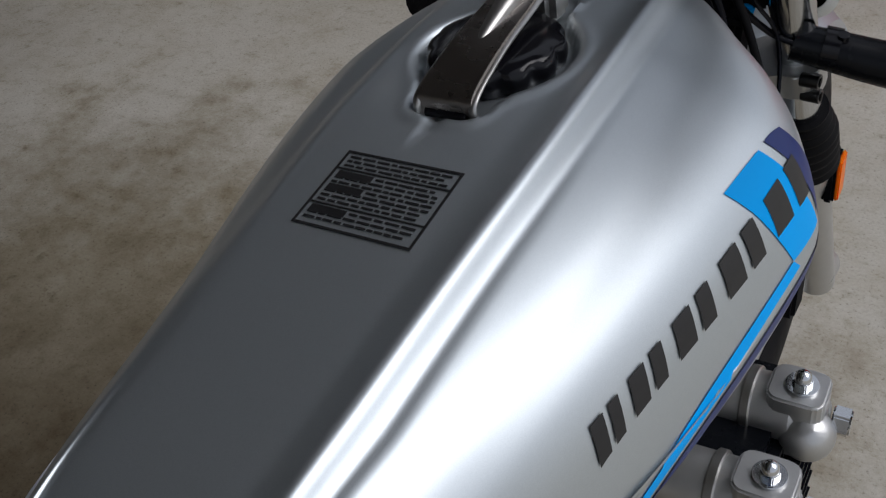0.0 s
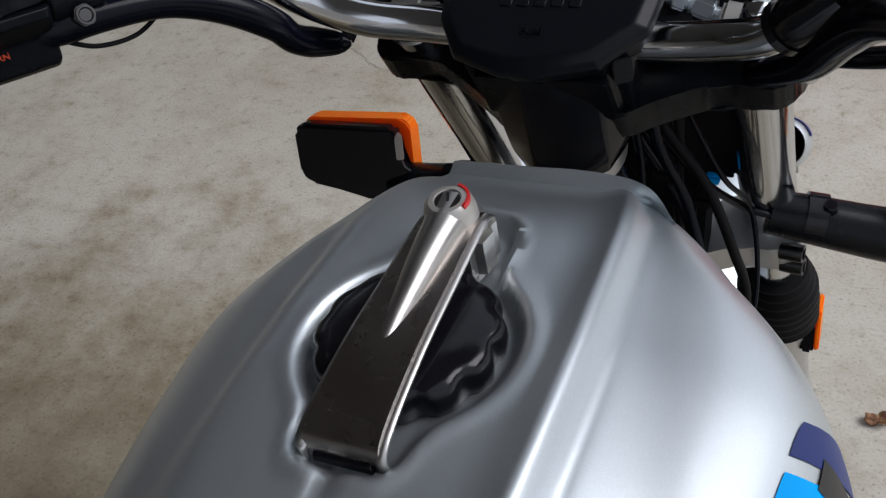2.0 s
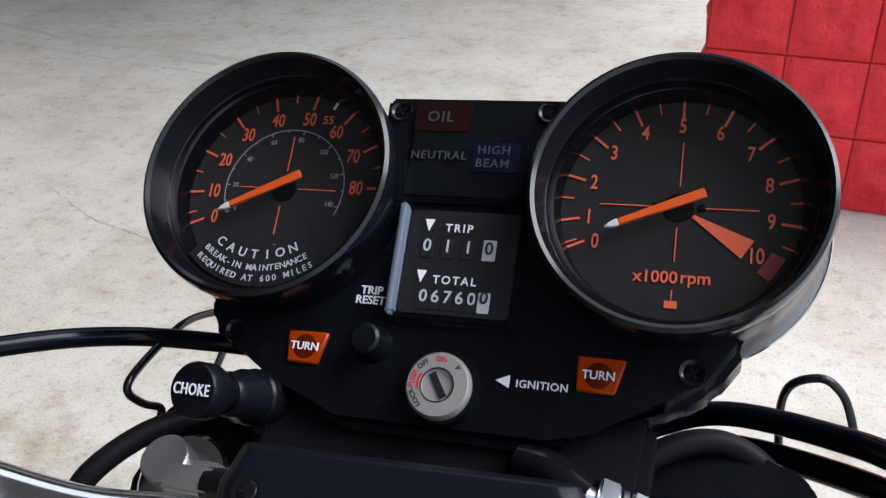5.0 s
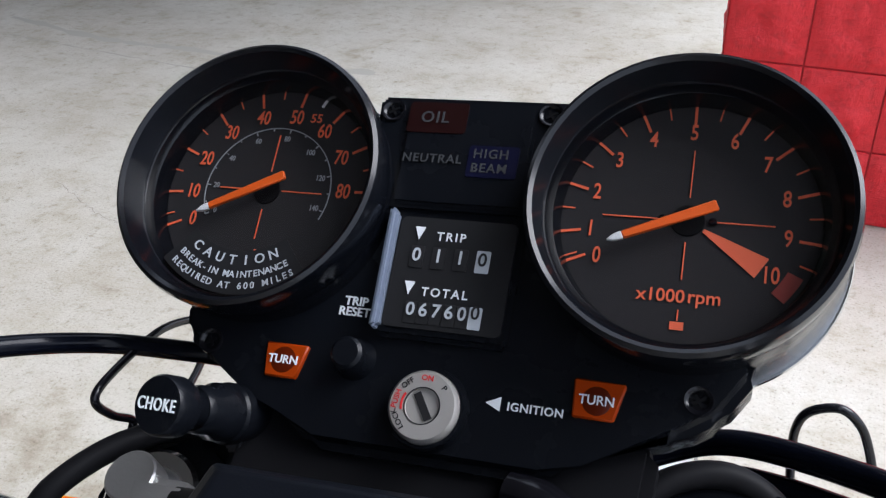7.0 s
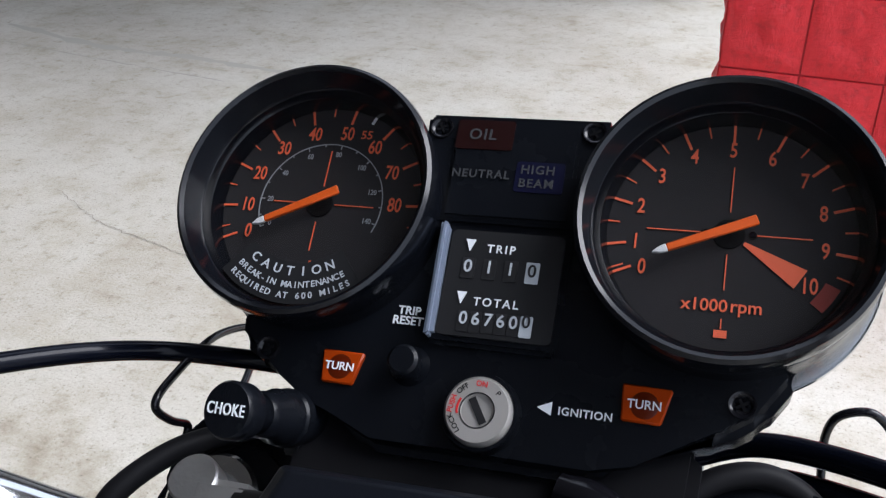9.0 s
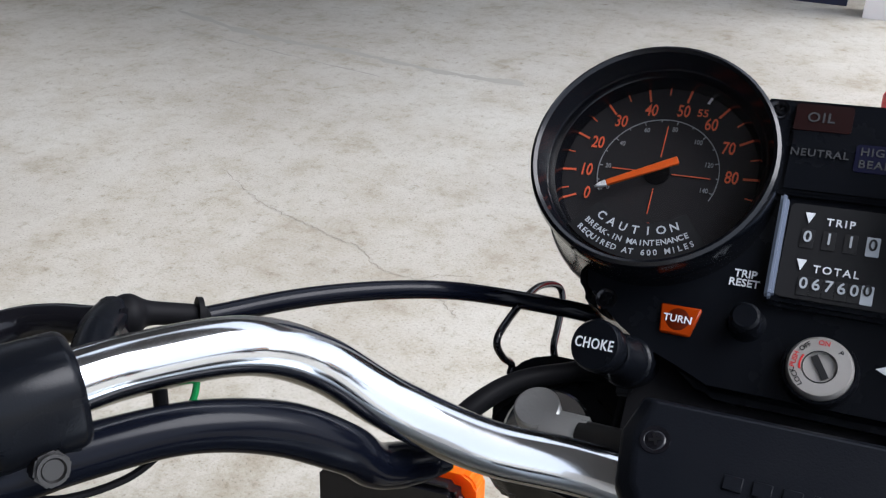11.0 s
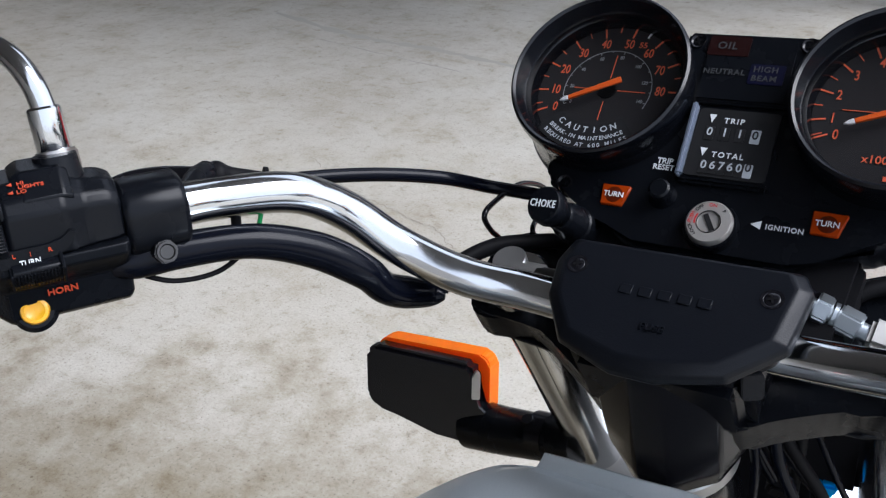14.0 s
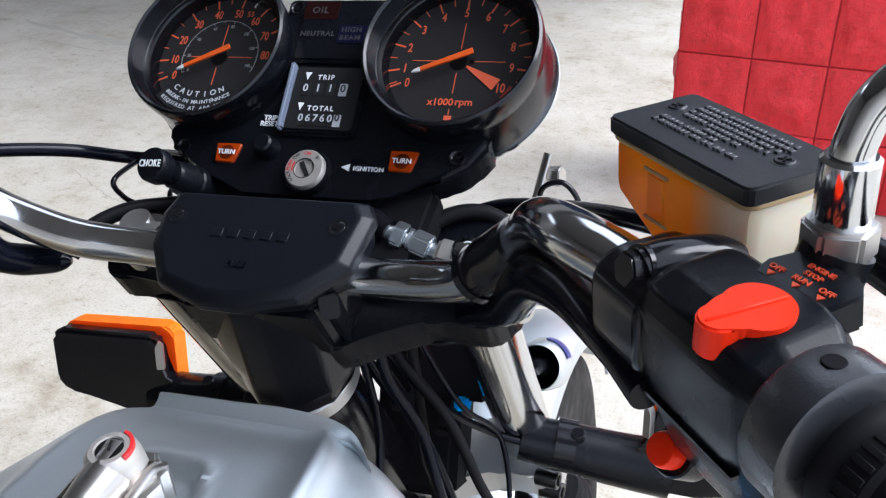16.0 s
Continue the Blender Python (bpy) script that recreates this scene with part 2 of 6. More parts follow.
# ---- mesh helpers ----
def part(name, bm, mat, parent=None, label="", smooth=True):
    me = bpy.data.meshes.new(name)
    bmesh.ops.recalc_face_normals(bm, faces=bm.faces)
    bm.to_mesh(me)
    bm.free()
    ob = new(name, me)
    me.materials.append(mat)
    if smooth:
        soften(me)
    if parent:
        ob.parent = parent
    if label:
        ob["label"] = label
    return ob


def soften(me, angle=38):
    me.shade_smooth()
    me.set_sharp_from_angle(angle=radians(angle))


def spline(pts, n=8):
    p = [Vector(q) for q in pts]
    q = [2 * p[0] - p[1], *p, 2 * p[-1] - p[-2]]
    out = []
    for i in range(1, len(q) - 2):
        a, b, c, d = q[i - 1:i + 3]
        for k in range(n):
            s = k / n
            out.append(0.5 * (2 * b + (c - a) * s + (2 * a - 5 * b + 4 * c - d) * s * s + (3 * b - a - 3 * c + d) * s ** 3))
    out.append(p[-1])
    return out


def frames_along(path):
    """Centre, two normals for each point of a path, carried without twist."""
    out = []
    t0 = (path[1] - path[0]).normalized()
    ref = Vector((0, 0, 1)) if abs(t0.z) < 0.9 else Vector((1, 0, 0))
    u = t0.cross(ref).normalized()
    for i, c in enumerate(path):
        t = (path[min(i + 1, len(path) - 1)] - path[max(i - 1, 0)]).normalized()
        u = (u - t * u.dot(t)).normalized()
        out.append((c, u, t.cross(u)))
    return out


def ring_mesh(bm, rings, closed=True, caps=True):
    vs = [[bm.verts.new(p) for p in r] for r in rings]
    for a, b in zip(vs[:-1], vs[1:]):
        k = len(a)
        for i in range(k if closed else k - 1):
            j = (i + 1) % k
            bm.faces.new((a[i], a[j], b[j], b[i]))
    if caps and closed:
        bm.faces.new(vs[0])
        bm.faces.new(list(reversed(vs[-1])))
    return vs


def tube(pts, radius, seg=16, n=8, smooth=True, squash=1.0, bm=None):
    """A tube along a smooth path; radius is a number or a function of 0..1."""
    path = spline(pts, n) if smooth else [Vector(p) for p in pts]
    bm = bm or bmesh.new()
    rings = []
    for i, (c, u, v) in enumerate(frames_along(path)):
        r = radius(i / (len(path) - 1)) if callable(radius) else radius
        rings.append([c + u * r * math.cos(a) + v * r * squash * math.sin(a) for a in (2 * math.pi * k / seg for k in range(seg))])
    ring_mesh(bm, rings)
    return bm


def lathe(profile, m, seg=48, bm=None, caps=False):
    """Turns (radius, height) pairs about z, then lays them by m."""
    bm = bm or bmesh.new()
    rings = [[m @ Vector((r * math.cos(a), r * math.sin(a), h)) for a in (2 * math.pi * k / seg for k in range(seg))] for r, h in profile]
    ring_mesh(bm, rings, True, caps)
    return bm


def prism(poly, z0, z1, m, bevel=0.0, seg=2, bm=None):
    """A flat polygon raised from z0 to z1 in the frame m, with rounded edges."""
    own = bmesh.new()
    lo = [own.verts.new((x, y, z0)) for x, y in poly]
    hi = [own.verts.new((x, y, z1)) for x, y in poly]
    k = len(poly)
    own.faces.new(list(reversed(lo)))
    own.faces.new(hi)
    for i in range(k):
        j = (i + 1) % k
        own.faces.new((lo[i], lo[j], hi[j], hi[i]))
    if bevel:
        bmesh.ops.bevel(own, geom=list(own.edges), offset=bevel, segments=seg, affect="EDGES", clamp_overlap=True)
    own.transform(m)
    return merge(bm, own)


def merge(bm, own):
    if bm is None:
        return own
    me = bpy.data.meshes.new("tmp")
    own.to_mesh(me)
    own.free()
    bm.from_mesh(me)
    bpy.data.meshes.remove(me)
    return bm


def box(sx, sy, sz, m, bevel=0.001, seg=2, bm=None):
    h = [(-sx / 2, -sy / 2), (sx / 2, -sy / 2), (sx / 2, sy / 2), (-sx / 2, sy / 2)]
    return prism(h, -sz / 2, sz / 2, m, bevel, seg, bm)


def axis_frame(a, b, up=(0, 0, 1)):
    """A frame at a whose z runs to b."""
    a, b = Vector(a), Vector(b)
    z = (b - a).normalized()
    u = Vector(up)
    if abs(z.dot(u)) > 0.95:
        u = Vector((0, 1, 0))
    x = u.cross(z).normalized()
    y = z.cross(x)
    m = Matrix((x, y, z)).transposed().to_4x4()
    m.translation = a
    return m


def rod(a, b, r, seg=24, bevel=0.0, bm=None):
    """A round bar between two points with rounded ends."""
    d = (Vector(b) - Vector(a)).length
    e = bevel or min(r, d) * 0.08
    return lathe([(r * 0.001, 0), (r - e, 0), (r, e), (r, d - e), (r - e, d), (r * 0.001, d)], axis_frame(a, b), seg, bm)


def hexagon(r, turn=0.0, k=6):
    return [(r * math.cos(turn + 2 * math.pi * i / k), r * math.sin(turn + 2 * math.pi * i / k)) for i in range(k)]


def hex_bolt(a, b, r, bm=None):
    """A hexagon head from a to b."""
    d = (Vector(b) - Vector(a)).length
    return prism(hexagon(r), 0, d, axis_frame(a, b), min(r, d) * 0.12, 2, bm)


def text_mesh(text, size, m, depth=0.00015, turn=0.0, space=1.0, narrow=1.0, bold=0.012):
    cu = bpy.data.curves.new("t", "FONT")
    cu.body, cu.size, cu.extrude, cu.align_x, cu.align_y = text, size, depth, "CENTER", "CENTER"
    cu.space_character = space
    cu.resolution_u = 3
    cu.offset = size * bold
    ob = bpy.data.objects.new("t", cu)
    me = bpy.data.meshes.new_from_object(ob)
    bm = bmesh.new()
    bm.from_mesh(me)
    bm.transform(m @ Matrix.Rotation(turn, 4, "Z") @ Matrix.Diagonal((narrow, 1, 1, 1)))
    bpy.data.objects.remove(ob)
    bpy.data.curves.remove(cu)
    bpy.data.meshes.remove(me)
    return bm


def plane_frame(origin, x, up):
    x, up = Vector(x).normalized(), Vector(up).normalized()
    z = x.cross(up).normalized()
    y = z.cross(x)
    m = Matrix((x, y, z)).transposed().to_4x4()
    m.translation = Vector(origin)
    return m


def rounded(w, h, r, k=4, cx=0.0, cy=0.0):
    out = []
    for sx, sy, a0 in ((1, 1, 0), (-1, 1, 90), (-1, -1, 180), (1, -1, 270)):
        for i in range(k + 1):
            a = radians(a0 + 90 * i / k)
            out.append((cx + sx * (w / 2 - r) + r * math.cos(a), cy + sy * (h / 2 - r) + r * math.sin(a)))
    return out


def arc_strip(r0, r1, a0, a1, h0, h1, m, k=40):
    bm = bmesh.new()
    rings = []
    for i in range(k + 1):
        a = radians(a0 + (a1 - a0) * i / k)
        c, s = math.cos(a), math.sin(a)
        rings.append([m @ Vector((r * c, r * s, h)) for r, h in ((r0, h0), (r1, h0), (r1, h1), (r0, h1))])
    ring_mesh(bm, rings)
    return bm


# ---- the place ----
def flat_piece(name, sx, sy, sz, centre, mat, label, category):
    ob = part(name, box(sx, sy, sz, Matrix.Translation(centre), 0.0), mat, None, "", False)
    return tagged(ob, label, category, "", "structure")


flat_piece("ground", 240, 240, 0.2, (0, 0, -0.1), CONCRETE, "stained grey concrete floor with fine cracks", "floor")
# out of view, added to darken the far floor and leave an open strip
flat_piece("unseen_roof_far", 6.4, 2.2, 0.12, (-2.0, 4.10, 2.96), CEILING_MAT, "unseen plain roof added to shade the far side of the yard", "ceiling")
flat_piece("ceiling", 5.5, 4.75, 0.12, (-2.45, -1.375, 2.46), CEILING_MAT, "plain dull ceiling over the parking bay", "ceiling")
# added overhead out of view to keep sky off the tank's left flank
flat_piece("unseen_roof_west", 4.3, 1.1, 0.12, (-3.05, 1.552, 2.46), CEILING_MAT, "unseen plain ceiling added to shade the inner side of the bay", "ceiling")
# out of view behind the door, blocks low sky above the far floor
flat_piece("unseen_wall_far", 6.1, 0.15, 3.0, (-2.15, 5.1, 1.5), PLASTER, "unseen plain painted wall added across the yard", "wall")
# outside the view, placed and coloured dark so the tank's left side mirrors less light
flat_piece("unseen_wall_west", 0.15, 8.6, 2.4, (-5.12, 0.72, 1.2), DULL_WALL, "unseen plain dark wall added along the parking bay", "wall")
flat_piece("wall_south", 6.1, 0.15, 2.4, (-2.15, -3.66, 1.2), PLASTER, "plain painted wall behind the motorcycle", "wall")
flat_piece("door_far", 0.9, 0.05, 2.3, (-0.72, 4.62, 1.15), DARK_BLUE, "dark blue door standing open", "door")
flat_piece("post_far", 0.14, 0.14, 2.66, (-0.12, 4.50, 1.33), WHITE_DOOR, "white painted post", "post")


def floor_line(name, pts, width, mat, seed):
    """A thin uneven line that lies in the floor."""
    rnd = random.Random(seed)
    path = spline([(x, y, 0.0) for x, y in pts], 10)
    bm = bmesh.new()
    rows = []
    for i, c in enumerate(path):
        t = (path[min(i + 1, len(path) - 1)] - path[max(i - 1, 0)]).normalized()
        o = Vector((-t.y, t.x, 0))
        c = c + o * rnd.uniform(-0.006, 0.006)
        w = width * rnd.uniform(0.3, 1.2) / 2
        rows.append((bm.verts.new(c + o * w + Vector((0, 0, 0.001))), bm.verts.new(c - o * w + Vector((0, 0, 0.001)))))
    for p, q in zip(rows[:-1], rows[1:]):
        bm.faces.new((p[0], p[1], q[1], q[0]))
    return part(name, bm, mat, bpy.data.objects["ground"], "", False)


CRACK = material("dark_crack", (0.29, 0.265, 0.22), 0.9)
JOINT = material("worn_joint", (0.37, 0.35, 0.305), 0.9)
OLD_STAIN = material("old_stain", (0.40, 0.38, 0.33), 0.9)
floor_line("crack", [(-1.79, 1.92), (-1.62, 1.82), (-1.48, 1.76), (-1.35, 1.73), (-1.26, 1.70), (-1.18, 1.685), (-1.09, 1.62), (-0.98, 1.61), (-0.88, 1.55), (-0.82, 1.50)], 0.003, CRACK, 1)
floor_line("crack", [(-0.98, 1.61), (-0.93, 1.66), (-0.86, 1.68)], 0.003, CRACK, 2)
floor_line("floor_joint", [(-2.85, 3.0), (-2.45, 2.93), (-2.10, 2.88), (-1.76, 2.83)], 0.008, JOINT, 3)
floor_line("stain_streak", [(-2.99, 3.20), (-2.43, 3.05), (-1.99, 3.03), (-1.58, 2.98), (-1.24, 2.99)], 0.05, OLD_STAIN, 4)


def block_mesh(w, h, d, seed):
    """A rough split-faced block whose front looks to -y."""
    rnd = random.Random(seed)
    off = Vector((rnd.random() * 50, rnd.random() * 50, rnd.random() * 50))
    bm = bmesh.new()
    nx, nz = 14, 14
    grid = []
    for j in range(nz + 1):
        row = []
        for i in range(nx + 1):
            x, z = i / nx * w, j / nz * h
            edge = min(i, nx - i, j, nz - j) / 3
            out = 0.009 * min(1.0, edge) + (0.013 * min(1, edge) if edge > 0 else 0) * noise.fractal(Vector((x * 14, z * 14, 0)) + off, 0.9, 2.0, 4)
            row.append(bm.verts.new((x, -out, z)))
        grid.append(row)
    for j in range(nz):
        for i in range(nx):
            bm.faces.new((grid[j][i], grid[j][i + 1], grid[j + 1][i + 1], grid[j + 1][i]))
    rim = [grid[0][i] for i in range(nx + 1)] + [grid[j][nx] for j in range(1, nz + 1)] + [grid[nz][i] for i in range(nx - 1, -1, -1)] + [grid[j][0] for j in range(nz - 1, 0, -1)]
    back = [bm.verts.new((v.co.x, d, v.co.z)) for v in rim]
    k = len(rim)
    for i in range(k):
        bm.faces.new((rim[i], back[i], back[(i + 1) % k], rim[(i + 1) % k]))
    bm.faces.new(back)
    bmesh.ops.recalc_face_normals(bm, faces=bm.faces)
    me = bpy.data.meshes.new("block")
    bm.to_mesh(me)
    bm.free()
    me.materials.append(RED_BLOCK)
    soften(me, 60)
    return me


def red_wall():
    m = pose(-0.035, 2.338, 0, 0, 0, -4)
    core = part("wall_north", box(1.158, 0.19, 0.8, m @ Matrix.Translation((0.583, 0.1005, 0.4)), 0.0), MORTAR, None, "", False)
    tagged(core, "split-faced block wall painted bright red", "wall", "", "structure")
    meshes = [block_mesh(0.1885, 0.1945, 0.03, s) for s in range(7)]
    n = 0
    for j in range(4):
        for i in range(6):
            b = new("block", meshes[(i * 3 + j * 2 + (i * j) % 5) % 7])
            b.parent = core
            b.matrix_basis = m @ Matrix.Translation((i * 0.193 + 0.002, 0.0, j * 0.2 + 0.003))
            n += 1
    # rough end of the wall
    for j in range(4):
        e = new("block", meshes[(j * 2 + 1) % 7])
        e.parent = core
        e.matrix_basis = m @ pose(-0.004, 0.21, j * 0.2 + 0.004, 0, 0, -90)


red_wall()

# ---- the motorcycle ----
LEAN = -4.3
bike = new("motorcycle")
bike.matrix_world = pose(0, 0, 0, 0, LEAN, 0)
tagged(bike, "silver motorcycle with blue stripes leaning on its stand", "motorcycle")


def bpart(name, bm, mat, label="", smooth=True):
    return part(name, bm, mat, bike, label, smooth)


# fuel tank
TANK_ROWS = [  # y, right half width, left half width, top height, ridge x, lower edge height
    (-0.475, 0.050, 0.040, 0.868, 0.034, 0.800),
    (-0.440, 0.074, 0.056, 0.893, 0.048, 0.780),
    (-0.380, 0.100, 0.074, 0.911, 0.0530, 0.770),
    (-0.300, 0.127, 0.110, 0.920, 0.0555, 0.772),
    (-0.220, 0.149, 0.140, 0.928, 0.0585, 0.772),
    (-0.130, 0.168, 0.162, 0.9365, 0.0635, 0.772),
    (-0.050, 0.1785, 0.176, 0.9400, 0.0650, 0.772),
    (-0.010, 0.1770, 0.175, 0.9400, 0.0645, 0.772),
    (0.025, 0.1600, 0.155, 0.9395, 0.0635, 0.774),
    (0.050, 0.1320, 0.120, 0.9370, 0.0610, 0.778),
    (0.068, 0.1040, 0.090, 0.9320, 0.0565, 0.785),
    (0.082, 0.0740, 0.066, 0.9230, 0.0480, 0.795),
]
CAPX, CAPY = -0.006, -0.055


def tank_half(w, zt, xr, zb, crest, worn=False):
    """Half of a section from beside the middle round to the underside; crest is the height of the ridge, which may be a soft roll."""
    k = min(1.0, (w - xr) / 0.07)
    v = xr + 0.021 * k
    d = w - v
    top = [(xr * f, zt - 0.0012) for f in (0.0, 0.25, 0.5, 0.68)] + [
        (xr - 0.012, zt - 0.0004), (xr - 0.006, zt + 0.45 * crest), (xr - 0.001, zt + crest), (xr + 0.0035 * k, zt + 0.2 * crest), (xr + 0.0085 * k, zt - 0.0055 * k), (xr + 0.0130 * k, zt - 0.0092 * k), (v, zt - 0.0118 * k)]
    if worn:
        top[-7:] = [(xr - 0.012, zt - 0.0014), (xr - 0.003, zt - 0.0018), (xr + 0.005 * k, zt - 0.0032), (xr + 0.012 * k, zt - 0.0065 * k), (v, zt - 0.0118 * k)]
    side = [(v + d * 0.26, zt - 0.0215 * k), (v + d * 0.48, zt - 0.0335 * k), (v + d * 0.66, zt - 0.047 * k), (v + d * 0.82, zt - 0.067 * k), (v + d * 0.93, zt - 0.094), (v + d * 0.985, zt - 0.116), (w, zb + 0.044), (w * 0.985, zb + 0.026), (w * 0.95, zb + 0.008), (w * 0.86, zb), (w * 0.5, zb + 0.01), (0.035, zb + 0.03), (0.025, zb + 0.07)]
    return [(p.x, p.y) for p in spline([(x, z, 0) for x, z in top + side], 4)]


def well_radius(a):
    """Outline of the filler well: round the cap, drawn out along the strap."""
    c, s = math.cos(a), math.sin(a)
    long, wide = (0.0860, 0.0235) if s > 0 else (0.0680, 0.0255)
    r = (0.0475, ((abs(c) / wide) ** 5 + (abs(s) / long) ** 5) ** (-1 / 5))
    return sum(v ** 12 for v in r) ** (1 / 12)


def well_depth(x, y):
    """How far the top sinks round the filler cap, with a slight swell outside the edge, and the short groove behind it."""
    dx, dy = x - CAPX, y - CAPY
    out = math.hypot(dx, dy) - well_radius(math.atan2(dy, dx))
    f = min(1.0, max(0.0, (0.0035 - out) / 0.0075))
    sink = 0.0085 * f * f * (3 - 2 * f) - 0.0013 * math.exp(-((out - 0.0065) / 0.0045) ** 2)
    s = (y + 0.158) / 0.034
    if 0 < s < 1.2:
        g = max(0.0, 1 - abs(x + 0.0085 - 0.0015 * s) / (0.0010 + 0.0060 * s))
        sink += 0.0042 * min(s, 1.0) * g
    return sink


def tank_mesh():
    bm = bmesh.new()
    fine = [[p for p in spline([(r[0], r[n], 0) for r in TANK_ROWS], 8)] for n in range(1, 6)]
    ys = sorted({round(v, 4) for v in [*np.linspace(-0.475, -0.19, 30), *np.arange(-0.19, 0.05, 0.0022), *np.linspace(0.05, 0.082, 12)]})
    rings = []
    for y in ys:
        wr, wl, zt, xr, zb = (float(np.interp(y, [p.x for p in line], [p.y for p in line])) for line in fine)
        right = tank_half(wr, zt, xr, zb, 0.0022)
        left = tank_half(wl, zt, xr, zb, -0.0008, True)
        ring = [Vector((x, y, z)) for x, z in right] + [Vector((-x, y, z)) for x, z in reversed(left[1:])]
        for p in ring:
            if p.z > zt - 0.02 and abs(p.x) < 0.075:
                p.z -= well_depth(p.x, p.y)
        rings.append(ring)
    ring_mesh(bm, rings)
    return bm


tank = bpart("fuel_tank", tank_mesh(), TANK, "silver metallic fuel tank with two raised ridges")
soften(tank.data, 70)

# front flange of the tank
crease = spline([(-0.0450, 0.0745, 0.9285), (-0.0210, 0.0750, 0.9282), (0.0055, 0.0742, 0.9285), (0.0310, 0.0736, 0.9288), (0.0550, 0.0738, 0.9272), (0.0646, 0.0722, 0.9252), (0.0740, 0.0650, 0.9230), (0.0815, 0.0550, 0.9205)], 6)
edge = spline([(-0.0425, 0.0785, 0.9352), (-0.0210, 0.0785, 0.9356), (0.0050, 0.0785, 0.9358), (0.0250, 0.0797, 0.9358), (0.0430, 0.0793, 0.9352), (0.0575, 0.0775, 0.9338), (0.0685, 0.0728, 0.9305), (0.0800, 0.0605, 0.9240)], 6)
lb = bmesh.new()
rings = []
for c, o in zip(crease, edge):
    w = Vector((o.x - c.x, o.y - c.y, 0)).normalized()
    mid = (c + o) / 2
    rings.append([c - w * 0.0060 + Vector((0, 0, 0.0014)), c + Vector((0, 0, 0.0006)), mid + Vector((0, 0, -0.0004)), o, o + w * 0.0014 + Vector((0, 0, -0.0006)), o + w * 0.0012 + Vector((0, 0, -0.0030)), mid + Vector((0, 0, -0.0050)), c - w * 0.0050 + Vector((0, 0, -0.0070))])
ring_mesh(lb, rings)
part("flange", lb, TANK, tank, "thin folded front flange")

# filler cap
cap_m = Matrix.Translation((CAPX, CAPY, 0.930))
rings = []
for h, f, dip in ((0.000, 0.97, 1.0), (0.006, 1.0, 1.0), (0.0100, 0.998, 0.95), (0.0128, 0.98, 0.8), (0.0148, 0.945, 0.5), (0.0162, 0.89, 0.22), (0.0172, 0.80, 0.05), (0.0178, 0.70, 0.0), (0.0182, 0.50, 0.0), (0.0184, 0.20, 0.0)):
    ring = []
    for k in range(144):
        a = 2 * math.pi * k / 144
        r = 0.0425 * f - 0.0030 * dip * (0.5 + 0.5 * math.cos(a * 12)) ** 2
        ring.append(cap_m @ Vector((r * math.cos(a), r * math.sin(a), h)))
    rings.append(ring)
cb = bmesh.new()
ring_mesh(cb, rings)
part("filler_cap", cb, BLACK_GLOSS, tank, "black domed filler cap with scalloped edge")
# strap over the cap
strap_path = spline([(-0.005, -0.119, 0.932), (-0.005, -0.116, 0.944), (-0.005, -0.08, 0.953), (-0.005, -0.04, 0.957), (-0.005, 0.0, 0.960), (-0.005, 0.012, 0.955)], 6)
sb = bmesh.new()
rings = []
for i, c in enumerate(strap_path):
    s = i / (len(strap_path) - 1)
    w = 0.0188 - 0.006 * s
    rings.append([c + Vector((-w, 0, 0)), c + Vector((-w * 0.96, 0, 0.002)), c + Vector((w * 0.96, 0, 0.002)), c + Vector((w, 0, 0)), c + Vector((w * 0.96, 0, -0.001)), c + Vector((-w * 0.96, 0, -0.001))])
ring_mesh(sb, rings)
part("cap_strap", sb, BRUSHED, tank, "brushed steel strap over the filler cap")
for side in (-1, 1):
    part("strap_edge", tube([c + Vector((side * (0.0186 - 0.006 * i / (len(strap_path) - 1)), 0, -0.0012)) for i, c in enumerate(strap_path)], 0.0016, 10, 1, False, 1.6), STEEL, tank, "folded bright edge")
part("cap_strap_rib", tube([(-0.005, -0.078, 0.952), (-0.005, -0.05, 0.957), (-0.005, -0.02, 0.961), (-0.005, 0.004, 0.962)], lambda s: 0.0015 + 0.0100 * s ** 0.65, 24, 8), STEEL, tank)
part("cap_lock", lathe([(0.0001, 0.0100), (0.0062, 0.0100), (0.0066, 0.0108), (0.0088, 0.0106), (0.0112, 0.008), (0.0122, 0.004), (0.0128, -0.012)], pose(-0.005, 0.0, 0.962, 6), 32), NICKEL, tank, "steel lock cylinder with a red mark")
part("lock_face", lathe([(0.0001, 0.0104), (0.0058, 0.0104), (0.0061, 0.0099)], pose(-0.005, 0.0, 0.962, 6), 28), DARK_STEEL, tank)
part("lock_block", prism([(-0.013, -0.018), (0.015, -0.014), (0.018, 0.004), (0.010, 0.016), (-0.008, 0.016)], -0.004, 0.023, Matrix.Translation((-0.004, 0.002, 0.936)), 0.0045, 4), STEEL, tank, "flat-sided steel lock block")
part("hinge_lug", rod((-0.018, -0.1185, 0.9335), (0.008, -0.1185, 0.9335), 0.0030, 16), BLACK_GLOSS, tank)
part("lock_mark", arc_strip(0.0090, 0.0104, -20, 80, 0.0086, 0.0112, pose(-0.005, 0.0, 0.962, 6), 12), RED_INK, tank)
part("key_slot", box(0.0013, 0.0058, 0.0006, pose(-0.005, 0, 0.9728, 6, 0, 20), 0), BLACK_INK, tank)


SKIN = bpy.context.evaluated_depsgraph_get()


def bend(p, s):
    """A point at 0..1 on the curve through three points."""
    a, b, c = (Vector(q) for q in p)
    return a * (2 * s - 1) * (s - 1) + b * 4 * s * (1 - s) + c * s * (2 * s - 1)


